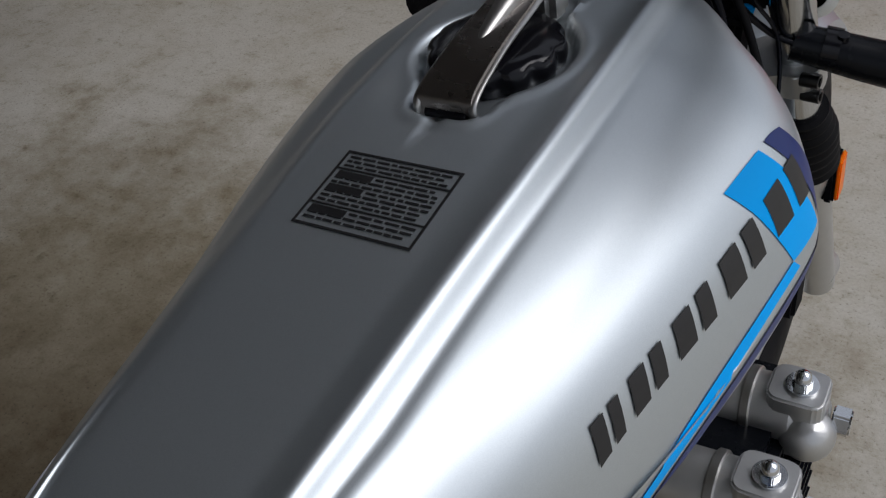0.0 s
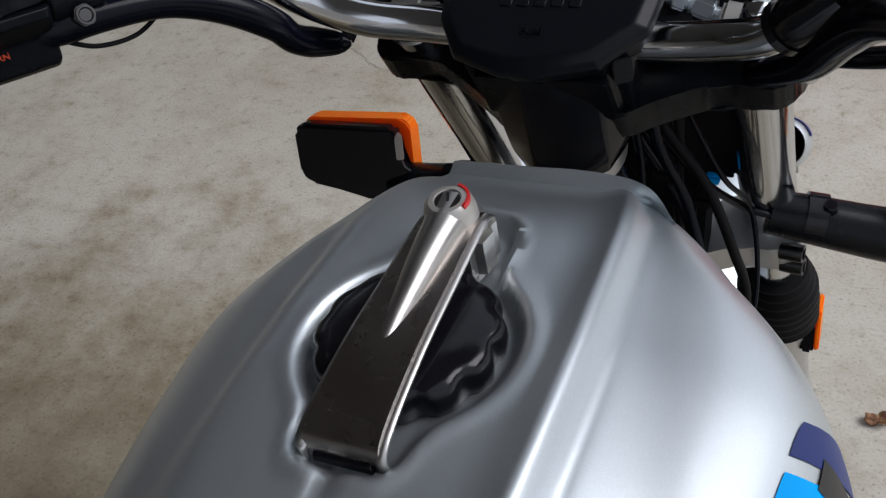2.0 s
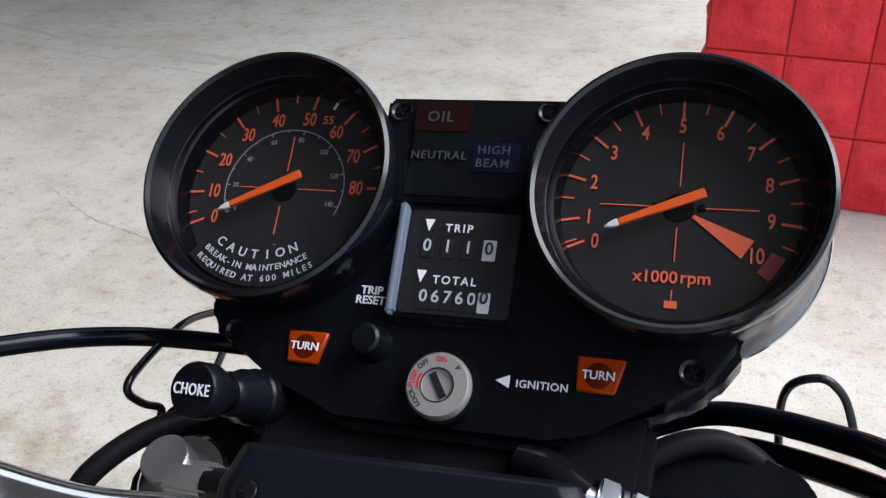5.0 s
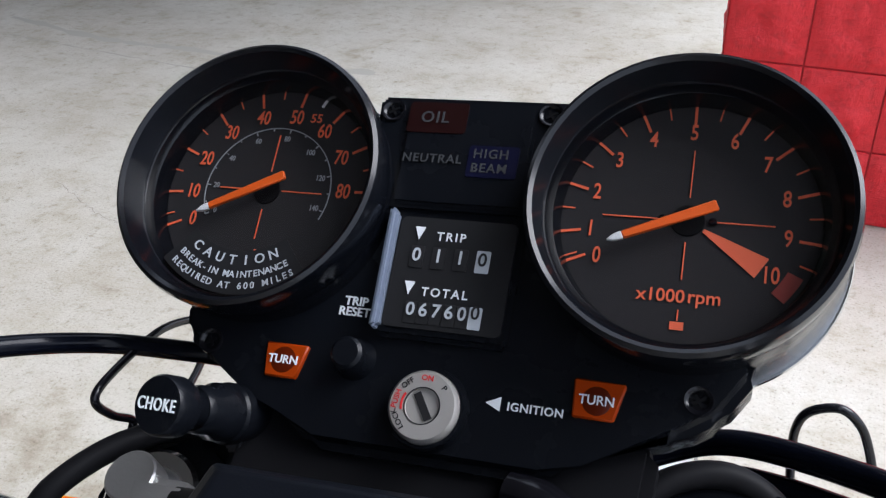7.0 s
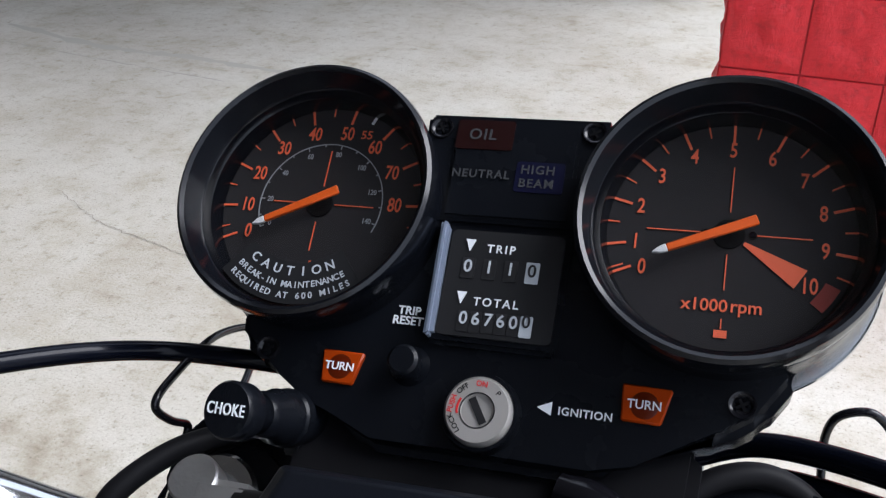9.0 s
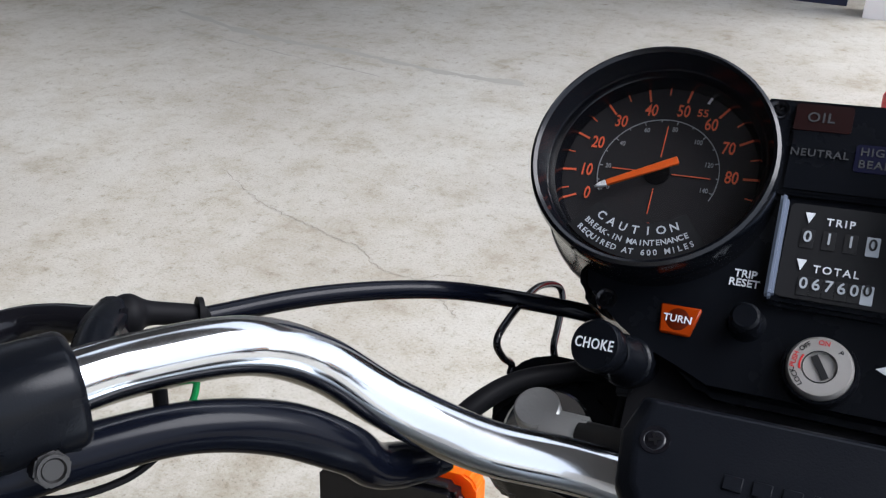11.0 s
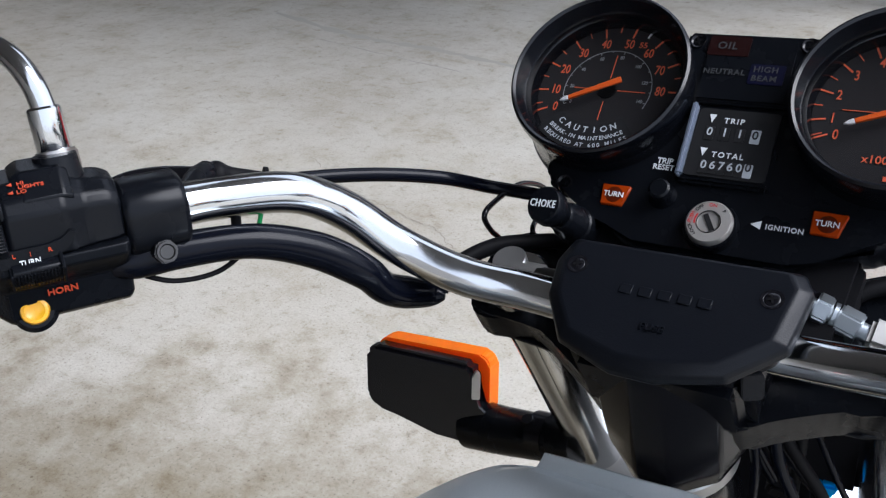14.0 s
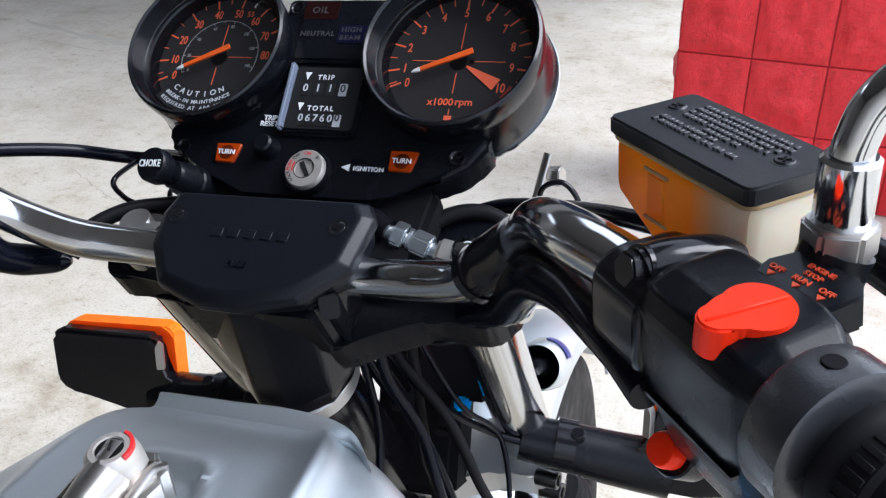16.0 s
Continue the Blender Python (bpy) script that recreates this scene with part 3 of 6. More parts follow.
def tank_patch(low, high, spans, lift=0.0006, nu=30, nv=14):
    """A decal on the flank between two curves; spans are (s at the low edge, s at the high edge), start and end."""
    bm = bmesh.new()
    (a0, a1), (b0, b1) = spans
    grid = []
    for j in range(nv + 1):
        t = j / nv
        row = []
        for i in range(nu + 1):
            f = i / nu
            s = (a0 * (1 - t) + a1 * t) * (1 - f) + (b0 * (1 - t) + b1 * t) * f
            q = bend(low, s) * (1 - t) + bend(high, s) * t
            _, p, n, _ = tank.closest_point_on_mesh(q, depsgraph=SKIN)
            row.append(bm.verts.new(p + n * lift))
        grid.append(row)
    for j in range(nv):
        for i in range(nu):
            bm.faces.new((grid[j][i], grid[j][i + 1], grid[j + 1][i + 1], grid[j + 1][i]))
    return bm


FULL = ((0, 0), (1, 1))
part("light_blue_block", tank_patch(((0.174, -0.0629, 0.8313), (0.1764, -0.0395, 0.8284), (0.1775, -0.0165, 0.8265)), ((0.141, -0.0927, 0.8928), (0.1437, -0.0708, 0.8927), (0.1464, -0.0486, 0.892)), FULL), LIGHT_BLUE, tank, "light blue decal block")
part("navy_block", tank_patch(((0.1770, -0.0095, 0.826), (0.1755, 0.002, 0.826), (0.1725, 0.014, 0.826)), ((0.1471, -0.0400, 0.8921), (0.1479, -0.0295, 0.8912), (0.1497, -0.0185, 0.8885)), FULL), NAVY, tank, "navy blue decal block")
part("light_blue_stripe", tank_patch(((0.176, -0.0558, 0.8225), (0.1625, -0.150, 0.8155), (0.1494, -0.2185, 0.794)), ((0.174, -0.0629, 0.8313), (0.160, -0.157, 0.8248), (0.146, -0.2285, 0.805)), ((0, 0), (1.45, 1.45)), 0.0006, 60, 6), LIGHT_BLUE, tank, "light blue side stripe")
part("navy_stripe", tank_patch(((0.1789, -0.0394, 0.7995), (0.166, -0.138, 0.795), (0.1542, -0.194, 0.7755)), ((0.1771, -0.0527, 0.8149), (0.163, -0.150, 0.8085), (0.1507, -0.2124, 0.7866)), ((-0.35, -0.25), (1.45, 1.45)), 0.0006, 60, 6), NAVY, tank, "navy blue side stripe")
# brand mark as plain slanted bars
BASE = ((0.1344, -0.2473, 0.847), (0.1522, -0.1591, 0.856), (0.1698, -0.014, 0.8503))
TOPS = ((0.1274, -0.2467, 0.8674), (0.144, -0.161, 0.8735), (0.1592, -0.027, 0.8773))
for n in range(5):
    u = n * 0.205
    for a, w in ((u, 0.072), (u + 0.100, 0.052)):
        part("brand_bar", tank_patch(BASE, TOPS, ((a, a + 0.030), (a + w, a + w + 0.030)), 0.0010, 8, 10), BLACK_INK, tank)

# caution label on the tank
_low, _high = (tank.closest_point_on_mesh(Vector((-0.0043, y, 0.95)), depsgraph=SKIN)[1] for y in (-0.2195, -0.1695))
lab_m = plane_frame((_low + _high) / 2 + Vector((0, 0, 0.0006)), (1, 0, 0), _high - _low)
for bw, bh, cx, cy in ((0.072, 0.0016, 0, 0.0275), (0.072, 0.0016, 0, -0.0275), (0.0016, 0.0534, -0.0352, 0), (0.0016, 0.0534, 0.0352, 0), (0.069, 0.001, 0, 0.0145), (0.069, 0.001, 0, -0.012)):
    part("label_frame", box(bw, bh, 0.0003, lab_m @ Matrix.Translation((cx, cy, 0)), 0), BLACK_INK, tank)
rnd = random.Random(5)
LABEL_ROWS = (0.0240, 0.0206, 0.0172, 0.0112, 0.0078, 0.0044, 0.0010, -0.0024, -0.0058, -0.0092, -0.0152, -0.0188, -0.0224)
for j, y in enumerate(LABEL_ROWS):
    x = -0.032
    if j in (3, 6, 10):
        part("label_heading", box(0.022, 0.0046, 0.0003, lab_m @ Matrix.Translation((-0.021, y - 0.0008, 0)), 0), BLACK_INK, tank)
        x = -0.008
    while x < 0.029:
        w = min(rnd.uniform(0.003, 0.009), 0.0315 - x)
        part("label_line", box(w, 0.0014, 0.0003, lab_m @ Matrix.Translation((x + w / 2, y, 0)), 0), BLACK_INK, tank)
        x += w + rnd.uniform(0.0008, 0.0016)

# instrument panel: a slanted frame, x to the right, y up the slope, z out of it
SLOPE = radians(40.2)
PANEL = plane_frame((0, 0.2338, 1.0492), (1, 0, 0), (0, math.cos(SLOPE), math.sin(SLOPE)))


def at_panel(x, y, h=0.0):
    return PANEL @ Matrix.Translation((x, y, h))


panel = bpart("instrument_panel", prism([(-0.100, -0.030), (-0.0975, -0.0425), (-0.0900, -0.0490), (-0.0780, -0.0540), (-0.0640, -0.0580), (-0.0530, -0.0660), (-0.040, -0.076), (0.040, -0.076), (0.0500, -0.0650), (0.0800, -0.0570), (0.0920, -0.0490), (0.102, -0.034), (0.085, 0.02), (0.03, 0.035), (-0.03, 0.035), (-0.085, 0.02)], -0.030, -0.004, PANEL, 0.004, 3), BLACK, "black moulded instrument panel")
part("lamp_housing", prism([(-0.037, 0.008), (0.037, 0.008), (0.033, 0.054), (-0.039, 0.054)], -0.02, 0.0, PANEL, 0.002, 2), BLACK, panel)
lamp_hood = prism([(-0.026, 0.011), (0.0215, 0.011), (0.0215, 0.052), (-0.026, 0.052)], -0.004, 0.0016, PANEL, 0.0012, 2)
part("lamp_hood", lamp_hood, BLACK, panel)
part("oil_lamp", prism(rounded(0.022, 0.012, 0.001, 2, -0.0145, 0.0445), 0.0012, 0.0020, PANEL, 0.0), OIL_RED, panel, "dark red oil lamp lens")
part("beam_lamp", prism(rounded(0.018, 0.012, 0.001, 2, 0.0085, 0.0283), 0.0012, 0.0020, PANEL, 0.0), BEAM_BLUE, panel, "dark blue high beam lens")
for word, x, y, size in (("OIL", -0.0155, 0.0444, 0.0062), ("NEUTRAL", -0.0138, 0.0283, 0.0046), ("HIGH", 0.0075, 0.0310, 0.0048), ("BEAM", 0.0075, 0.0256, 0.0048)):
    part("lettering", text_mesh(word, size, at_panel(x, y, 0.0021), space=1.15), DIM_INK, panel)
for x, y in ((-0.0325, 0.0475), (0.0262, 0.0480), (0.0845, -0.0443), (-0.0845, -0.0450)):
    sm = at_panel(x, y, -0.001 if y > 0 else -0.005)
    part("panel_screw", lathe([(0.0001, 0.001), (0.0028, 0.001), (0.0036, 0.002), (0.0044, 0.0022), (0.0048, 0.0)], sm, 20), BLACK_GLOSS, panel)
    for turn in (30, 120):
        part("screw_slot", box(0.0042, 0.0009, 0.0006, sm @ Matrix.Rotation(radians(turn), 4, "Z") @ Matrix.Translation((0, 0, 0.0012)), 0), BLACK_MATT, panel)

# trip meter
trip = bpart("trip_meter", prism([(-0.0240, -0.0365), (0.0232, -0.0365), (0.0232, 0.0085), (-0.0240, 0.0085)], -0.01, 0.0, PANEL, 0.0015, 2), BLACK, "dark odometer window with white digits")
part("window_plate", prism(rounded(0.0415, 0.0395, 0.002, 3, 0.0005, -0.0135), 0.0, 0.0012, PANEL, 0.0), GREY_PANEL, trip)
part("window_bevel", prism([(-0.0238, -0.0350), (-0.0204, -0.0342), (-0.0212, 0.0075), (-0.0246, 0.0092)], -0.002, 0.0042, PANEL, 0.0012, 2), material("grey_bevel_plastic", (0.16, 0.19, 0.25), 0.35), trip, "light grey bevelled edge")
for word, x, y in (("TRIP", 0.0, 0.0), ("TOTAL", 0.0005, -0.0200)):
    part("lettering", text_mesh(word, 0.0043, at_panel(x - 0.0012 if word == "TRIP" else x - 0.0005, y - 0.0005, 0.0015), space=1.3), WHITE_INK, trip)
for y in (0.0, -0.0198):
    part("pointer_mark", prism([(-0.0145, y + 0.0026), (-0.0109, y + 0.0026), (-0.0127, y - 0.0019)], 0.0012, 0.0018, PANEL), WHITE_INK, trip)
for i, d in enumerate("0110"):
    x = -0.0122 + i * 0.0078
    lit = i == 3
    part("digit_wheel", prism(rounded(0.0048, 0.0078, 0.0003, 1, x, -0.0082), 0.0012, 0.0016, PANEL), PALE_INK if lit else BLACK_INK, trip)
    part("digit", text_mesh(d, 0.0066, at_panel(x, -0.0078, 0.0020)), BLACK_INK if lit else PALE_INK, trip)
for i, d in enumerate("067600"):
    x = -0.0106 + i * 0.0045
    lit = i == 5
    part("digit_wheel", prism(rounded(0.0043, 0.0076, 0.0003, 1, x, -0.0278), 0.0012, 0.0016, PANEL), PALE_INK if lit else BLACK_INK, trip)
    part("digit", text_mesh(d, 0.0064, at_panel(x, -0.0270 if not lit else -0.0262, 0.0020)), BLACK_INK if lit else PALE_INK, trip)
for word, y in (("TRIP", -0.0250), ("RESET", -0.0288)):
    part("lettering", text_mesh(word, 0.0044, at_panel(-0.0325, y, -0.0036), 0.0003), WHITE_INK, panel)
part("reset_knob", lathe([(0.0001, 0.010), (0.0045, 0.010), (0.0056, 0.009), (0.006, 0.004), (0.0075, 0.0), (0.009, -0.004)], at_panel(-0.0286, -0.0449, -0.004), 28), BLACK, panel, "round trip reset knob")
for s in (-1, 1):
    x = 0.0542 * s
    part("turn_lens", prism([(x - 0.0078, -0.0428), (x + 0.0085, -0.0428), (x + 0.0058, -0.0548), (x - 0.0062, -0.0548)] if s < 0 else [(x - 0.0078, -0.0420), (x + 0.0088, -0.0425), (x + 0.0058, -0.0545), (x - 0.0072, -0.0545)], -0.006, -0.0022, PANEL, 0.0006, 1), AMBER_DARK, panel, "dark amber turn signal lens")
    part("lens_shade", lathe([(0.0001, 0.0003), (0.0040, 0.0002), (0.0046, 0.0)], at_panel(x, -0.0487, -0.0022), 28), LENS_SHADE, panel)
    part("lettering", text_mesh("TURN", 0.0042, at_panel(x, -0.0487, -0.0020), 0.0003), WHITE_INK, panel)
part("lettering", text_mesh("IGNITION", 0.0038, at_panel(0.0352, -0.0540, -0.0036), 0.0003, space=1.1), WHITE_INK, panel)
part("arrow_mark", prism([(0.0188, -0.0535), (0.0238, -0.0512), (0.0238, -0.0558)], -0.0042, -0.0035, PANEL), WHITE_INK, panel)

# ignition switch
IGN = plane_frame((0.0003, 0.1885, 1.0120), (1, 0, 0), (0, math.cos(SLOPE), math.sin(SLOPE)))
ign = bpart("ignition_switch", lathe([(0.0128, -0.04), (0.0140, -0.004), (0.0132, 0.0), (0.0122, 0.0), (0.0122, -0.003)], IGN, 40), BLACK, "round ignition switch with a steel face")
part("switch_face", lathe([(0.0001, 0.0016), (0.0058, 0.0016), (0.0062, 0.0028), (0.0108, 0.0028), (0.0118, 0.0015), (0.0120, -0.004)], IGN, 48), NICKEL, ign, "satin steel switch face")
part("key_slot", box(0.0026, 0.0095, 0.0006, IGN @ pose(0, 0, 0.0019, 0, 0, 32), 0), BLACK_INK, ign)
part("slot_ring", arc_strip(0.0058, 0.0061, 0, 360, 0.0024, 0.0030, IGN, 40), BLACK_INK, ign)
for word, a, col in (("ON", 88, RED_INK), ("OFF", 132, GREY_PANEL), ("PUSH", 172, RED_INK), ("LOCK", 215, GREY_PANEL), ("P", 45, GREY_PANEL)):
    part("lettering", text_mesh(word, 0.0026, IGN @ Matrix.Rotation(radians(a - 90), 4, "Z") @ Matrix.Translation((0, 0.0090, 0.0029)), 0.0001), col, ign)
part("red_arrow", arc_strip(0.0066, 0.0073, 150, 196, 0.0028, 0.0031, IGN, 10), RED_INK, ign)


# gauges
def gauge(name, cx, cy, label):
    m = at_panel(cx, cy)
    body = bpart(name, lathe([(0.0330, -0.046), (0.0400, -0.042), (0.0480, -0.030), (0.0516, -0.0215), (0.0486, 0.004)], m, 72), BEZEL, label)
    part("cup_ring", lathe([(0.0508, -0.0236), (0.0522, -0.0236), (0.0526, -0.0228), (0.0522, -0.0220), (0.0508, -0.0220)], m, 72), CHROME, body, "thin bright ring round the cup")
    part("cup_back", lathe([(0.0001, -0.048), (0.028, -0.048), (0.0330, -0.046)], m, 48), BLACK_GLOSS, body)
    part("bezel", lathe([(0.0486, 0.002), (0.0502, 0.008), (0.0506, 0.0165), (0.0500, 0.0195), (0.0486, 0.0205), (0.0472, 0.0195), (0.0455, 0.0105), (0.0448, 0.0085), (0.0425, 0.0070), (0.0410, 0.0010), (0.0408, -0.004)], m, 72), BEZEL, body, "black stepped bezel ring")
    part("dial", lathe([(0.0001, 0.0), (0.0409, 0.0)], m, 64), DIAL, body, "matt black dial")
    g = part("cover_glass", lathe([(0.0001, 0.0092), (0.0449, 0.0088)], m, 64), GLASS, body, "clear flat cover glass")
    g.visible_shadow = False
    part("hub_disc", lathe([(0.0001, 0.0006), (0.0052, 0.0006), (0.0054, 0.0)], m, 28), BLACK_MATT, body)
    return body, m


def tick(body, m, a, r0, r1, w, col):
    a = radians(a)
    t = m @ Matrix.Rotation(a, 4, "Z") @ Matrix.Translation(((r0 + r1) / 2, 0, 0.0003))
    part("tick", box(r1 - r0, w, 0.0004, t, 0), col, body)


def polar(m, r, a, h=0.0004):
    return m @ Matrix.Translation((r * math.cos(radians(a)), r * math.sin(radians(a)), h))


def needle(body, m, a):
    t = m @ Matrix.Rotation(radians(a), 4, "Z")
    part("needle", prism([(-0.0098, -0.0018), (0.0212, -0.0014), (0.0212, 0.0014), (-0.0098, 0.0018)], 0.0046, 0.0062, t, 0.0004, 1), NEEDLE, body, "bright orange needle")
    part("needle_tip", prism([(0.0212, -0.0014), (0.0240, -0.0011), (0.0266, 0.0), (0.0240, 0.0011), (0.0212, 0.0014)], 0.0046, 0.0062, t, 0.0003, 1), WHITE_INK, body, "white needle tip")


def cross_lines(body, m, gaps):
    for a, r0, r1 in gaps:
        tick(body, m, a, r0, r1, 0.0004, ORANGE_INK)


GX, GY = 0.0757, 0.0125
speedo, sm_ = gauge("speedometer", -GX, GY, "round black speedometer with orange figures")
A0, PER = 210.6, 2.60


def speed_angle(v):
    return 204.3 if v < 1 else A0 - PER * v


for v in range(0, 86, 5):
    a = speed_angle(v)
    if v % 10 == 0:
        tick(speedo, sm_, a, 0.0350, 0.0418, 0.0009, ORANGE_INK)
        part("figure", text_mesh(str(v), 0.0080, polar(sm_, 0.0305, a if v else 206), 0.0001, narrow=0.70), ORANGE_INK, speedo)
    else:
        tick(speedo, sm_, a, 0.0378, 0.0418, 0.0005 if v != 55 else 0.0010, ORANGE_INK if v != 55 else WHITE_INK)
part("figure", text_mesh("55", 0.0050, polar(sm_, 0.0328, speed_angle(55.5)), 0.0001), ORANGE_INK, speedo)
part("kmh_arc", arc_strip(0.0252, 0.0256, 206, -23, 0.0002, 0.0005, sm_, 60), GREY_INK, speedo)
for v in range(0, 141, 20):
    a = A0 - PER * v / 1.609 if v else 206
    tick(speedo, sm_, a, 0.0238, 0.0254, 0.0004, GREY_INK)
    part("small_figure", text_mesh(str(v), 0.0031, polar(sm_, 0.0213, a), 0.0001, narrow=0.8), GREY_INK, speedo)
for v in range(10, 140, 20):
    tick(speedo, sm_, A0 - PER * v / 1.609, 0.0244, 0.0254, 0.0004, GREY_INK)
cross_lines(speedo, sm_, ((0, 0.0062, 0.0222), (90, 0.0075, 0.0225), (180, 0.0090, 0.0196), (270, 0.0075, 0.0192)))
part("lettering", text_mesh("mph", 0.0075, sm_ @ Matrix.Translation((-0.0022, -0.0262, 0.0004)), 0.0001), ORANGE_INK, speedo)
needle(speedo, sm_, 207.5)
# caution sticker on the glass, in three bowed lines
part("sticker_film", arc_strip(0.0272, 0.0432, 228, 310, 0.00905, 0.0092, sm_, 30), GREY_PANEL, speedo, "dark clear film of the caution sticker")
for word, r, size, spread, mid in (("CAUTION", 0.0308, 0.0050, 9.8, 268.2), ("BREAK-IN MAINTENANCE", 0.0360, 0.0034, 3.64, 268.4), ("REQUIRED AT 600 MILES", 0.0402, 0.0034, 3.5, 269)):
    for i, ch in enumerate(word):
        if ch == " ":
            continue
        a = mid + (i - (len(word) - 1) / 2) * spread
        t = sm_ @ Matrix.Rotation(radians(a + 90), 4, "Z") @ Matrix.Translation((0, -r, 0.0094))
        part("sticker_letter", text_mesh(ch, size, t, 0.0001), PALE_INK, speedo)

tacho, tm_ = gauge("tachometer", GX, GY, "round black tachometer with orange figures")
B0, BPER = 214.4, 24.63
for h in range(0, 20):
    a = B0 - BPER * h / 2 if h else 204.7
    if h % 2 == 0:
        tick(tacho, tm_, a, 0.0342, 0.0408, 0.0009, ORANGE_INK)
    else:
        tick(tacho, tm_, a, 0.0366, 0.0408, 0.0005, ORANGE_INK)
for v in range(0, 11):
    part("figure", text_mesh(str(v), 0.0078, polar(tm_, 0.0310, B0 - BPER * v if v else 207.5), 0.0001, narrow=0.72), ORANGE_INK, tacho)
part("red_zone", arc_strip(0.0345, 0.0395, -25, -39, 0.0002, 0.0005, tm_, 12), material("red_zone_ink", (0.28, 0.03, 0.02), 0.6), tacho)
part("red_line_wedge", prism([(0.006, -0.0006), (0.0275, -0.0038), (0.0275, 0.0038), (0.006, 0.0006)], 0.0002, 0.0006, tm_ @ Matrix.Rotation(radians(-31), 4, "Z")), ORANGE_INK, tacho, "orange wedge")
cross_lines(tacho, tm_, ((0, 0.0090, 0.0267), (90, 0.0080, 0.0247), (180, 0.0090, 0.0272), (270, 0.0075, 0.0200), (270, 0.0300, 0.0335)))
for a in (0, 180):
    part("dial_screw", lathe([(0.0001, 0.0012), (0.0012, 0.0012), (0.0015, 0.0)], polar(tm_, 0.0078, a, 0), 12), BLACK_GLOSS, tacho)
part("lettering", text_mesh("x1000", 0.0060, tm_ @ Matrix.Translation((-0.0058, -0.0258, 0.0004)), 0.0001), ORANGE_INK, tacho)
part("lettering", text_mesh("rpm", 0.0062, tm_ @ Matrix.Translation((0.0075, -0.0255, 0.0004)), 0.0001), ORANGE_INK, tacho)
part("maker_mark", box(0.0042, 0.0026, 0.0003, tm_ @ Matrix.Translation((0, -0.0352, 0.0003)), 0), ORANGE_INK, tacho)
needle(tacho, tm_, 203.7)

# choke knob on its bracket
CH = axis_frame((-0.0718, 0.1730, 1.0107), (-0.0755, 0.1545, 1.0275))
choke = bpart("choke_knob", lathe([(0.0001, 0.0235), (0.0090, 0.0232), (0.0098, 0.0218), (0.0098, 0.0150), (0.0086, 0.0120), (0.0066, 0.0090), (0.0066, -0.002)], CH, 40), BLACK, "round black choke knob")
part("choke_sleeve", lathe([(0.0070, 0.006), (0.0082, 0.004), (0.0082, -0.001), (0.0098, -0.004), (0.0098, -0.010), (0.0106, -0.011), (0.0106, -0.015), (0.0092, -0.016), (0.0092, -0.032)], CH, 32), BLACK, choke)
ch_n = CH.to_3x3() @ Vector((0, 0, 1))
ch_x = (Vector((1, 0.0, 0.0)) - ch_n * ch_n.x).normalized()
ct = plane_frame(CH @ Vector((0, 0, 0.0237)), ch_x, ch_n.cross(ch_x))
part("lettering", text_mesh("CHOKE", 0.0056, ct, 0.0002, narrow=0.74, space=1.12, bold=0.008), WHITE_INK, choke)
part("choke_bracket", prism([(-0.0050, -0.0125), (0.0030, -0.0125), (0.0045, -0.0110), (0.0052, 0.0080), (0.0030, 0.0110), (-0.0050, 0.0110)], -0.010, 0.0, at_panel(-0.0702, -0.0690, -0.0120) @ pose(0, 0, 0, 0, -24), 0.0012, 2), GREY_MOULD, choke, "dark bevelled choke bracket")

# handlebar
BAR_MID = [(-0.0273, 0.1318, 0.9842), (-0.0711, 0.1317, 0.9879), (-0.1056, 0.1217, 0.9962), (-0.1381, 0.1141, 1.0116), (-0.1595, 0.1023, 1.0334), (-0.1736, 0.0812, 1.0506)]
BAR_LEFT = [(-0.1934, 0.051, 1.0579), (-0.205, 0.022, 1.0630), (-0.226, -0.018, 1.0675), (-0.290, -0.125, 1.0775)]
BAR_MID_RIGHT = [(0.03, 0.1330, 0.9815), (0.0600, 0.1345, 0.9805), (0.0870, 0.1300, 0.9843), (0.1121, 0.1205, 0.9931), (0.1326, 0.1096, 1.0123), (0.1496, 0.0941, 1.0339), (0.1620, 0.0720, 1.0520)]
BAR_RIGHT = [(0.1790, 0.0455, 1.0620), (0.2045, 0.0220, 1.0625), (0.2355, -0.0157, 1.063), (0.315, -0.116, 1.0656)]
bar = bpart("handlebar", tube(BAR_LEFT[::-1] + BAR_MID[::-1] + BAR_MID_RIGHT + BAR_RIGHT, 0.0102, 32, 10), CHROME, "polished chrome handlebar")

# cover over the middle of the handlebar
COV = plane_frame((0, 0.1300, 1.0100), (1, 0, 0), (0, math.cos(radians(25)), math.sin(radians(25))))
cover_poly = [(-0.0540, 0.0185), (0.0555, 0.0195), (0.0605, 0.0105), (0.0570, -0.0200), (0.0360, -0.0400), (0.0060, -0.0480), (-0.0140, -0.0480), (-0.0420, -0.0380), (-0.0555, -0.0160), (-0.0585, 0.0040)]


def inset(poly, d, dy=0.0):
    """The polygon drawn in towards its middle by about d."""
    cx, cy = sum(p[0] for p in poly) / len(poly), sum(p[1] for p in poly) / len(poly)
    out = []
    for x, y in poly:
        r = math.hypot(x - cx, y - cy)
        out.append((cx + (x - cx) * (r - d) / r, cy + (y - cy) * (r - d) / r + dy))
    return out


def stacked(levels, m):
    """Polygons with the same corners at several heights, joined with crisp edges."""
    bm = bmesh.new()
    ring_mesh(bm, [[m @ Vector((x, y, z)) for x, y in poly] for z, poly in levels])
    return bm


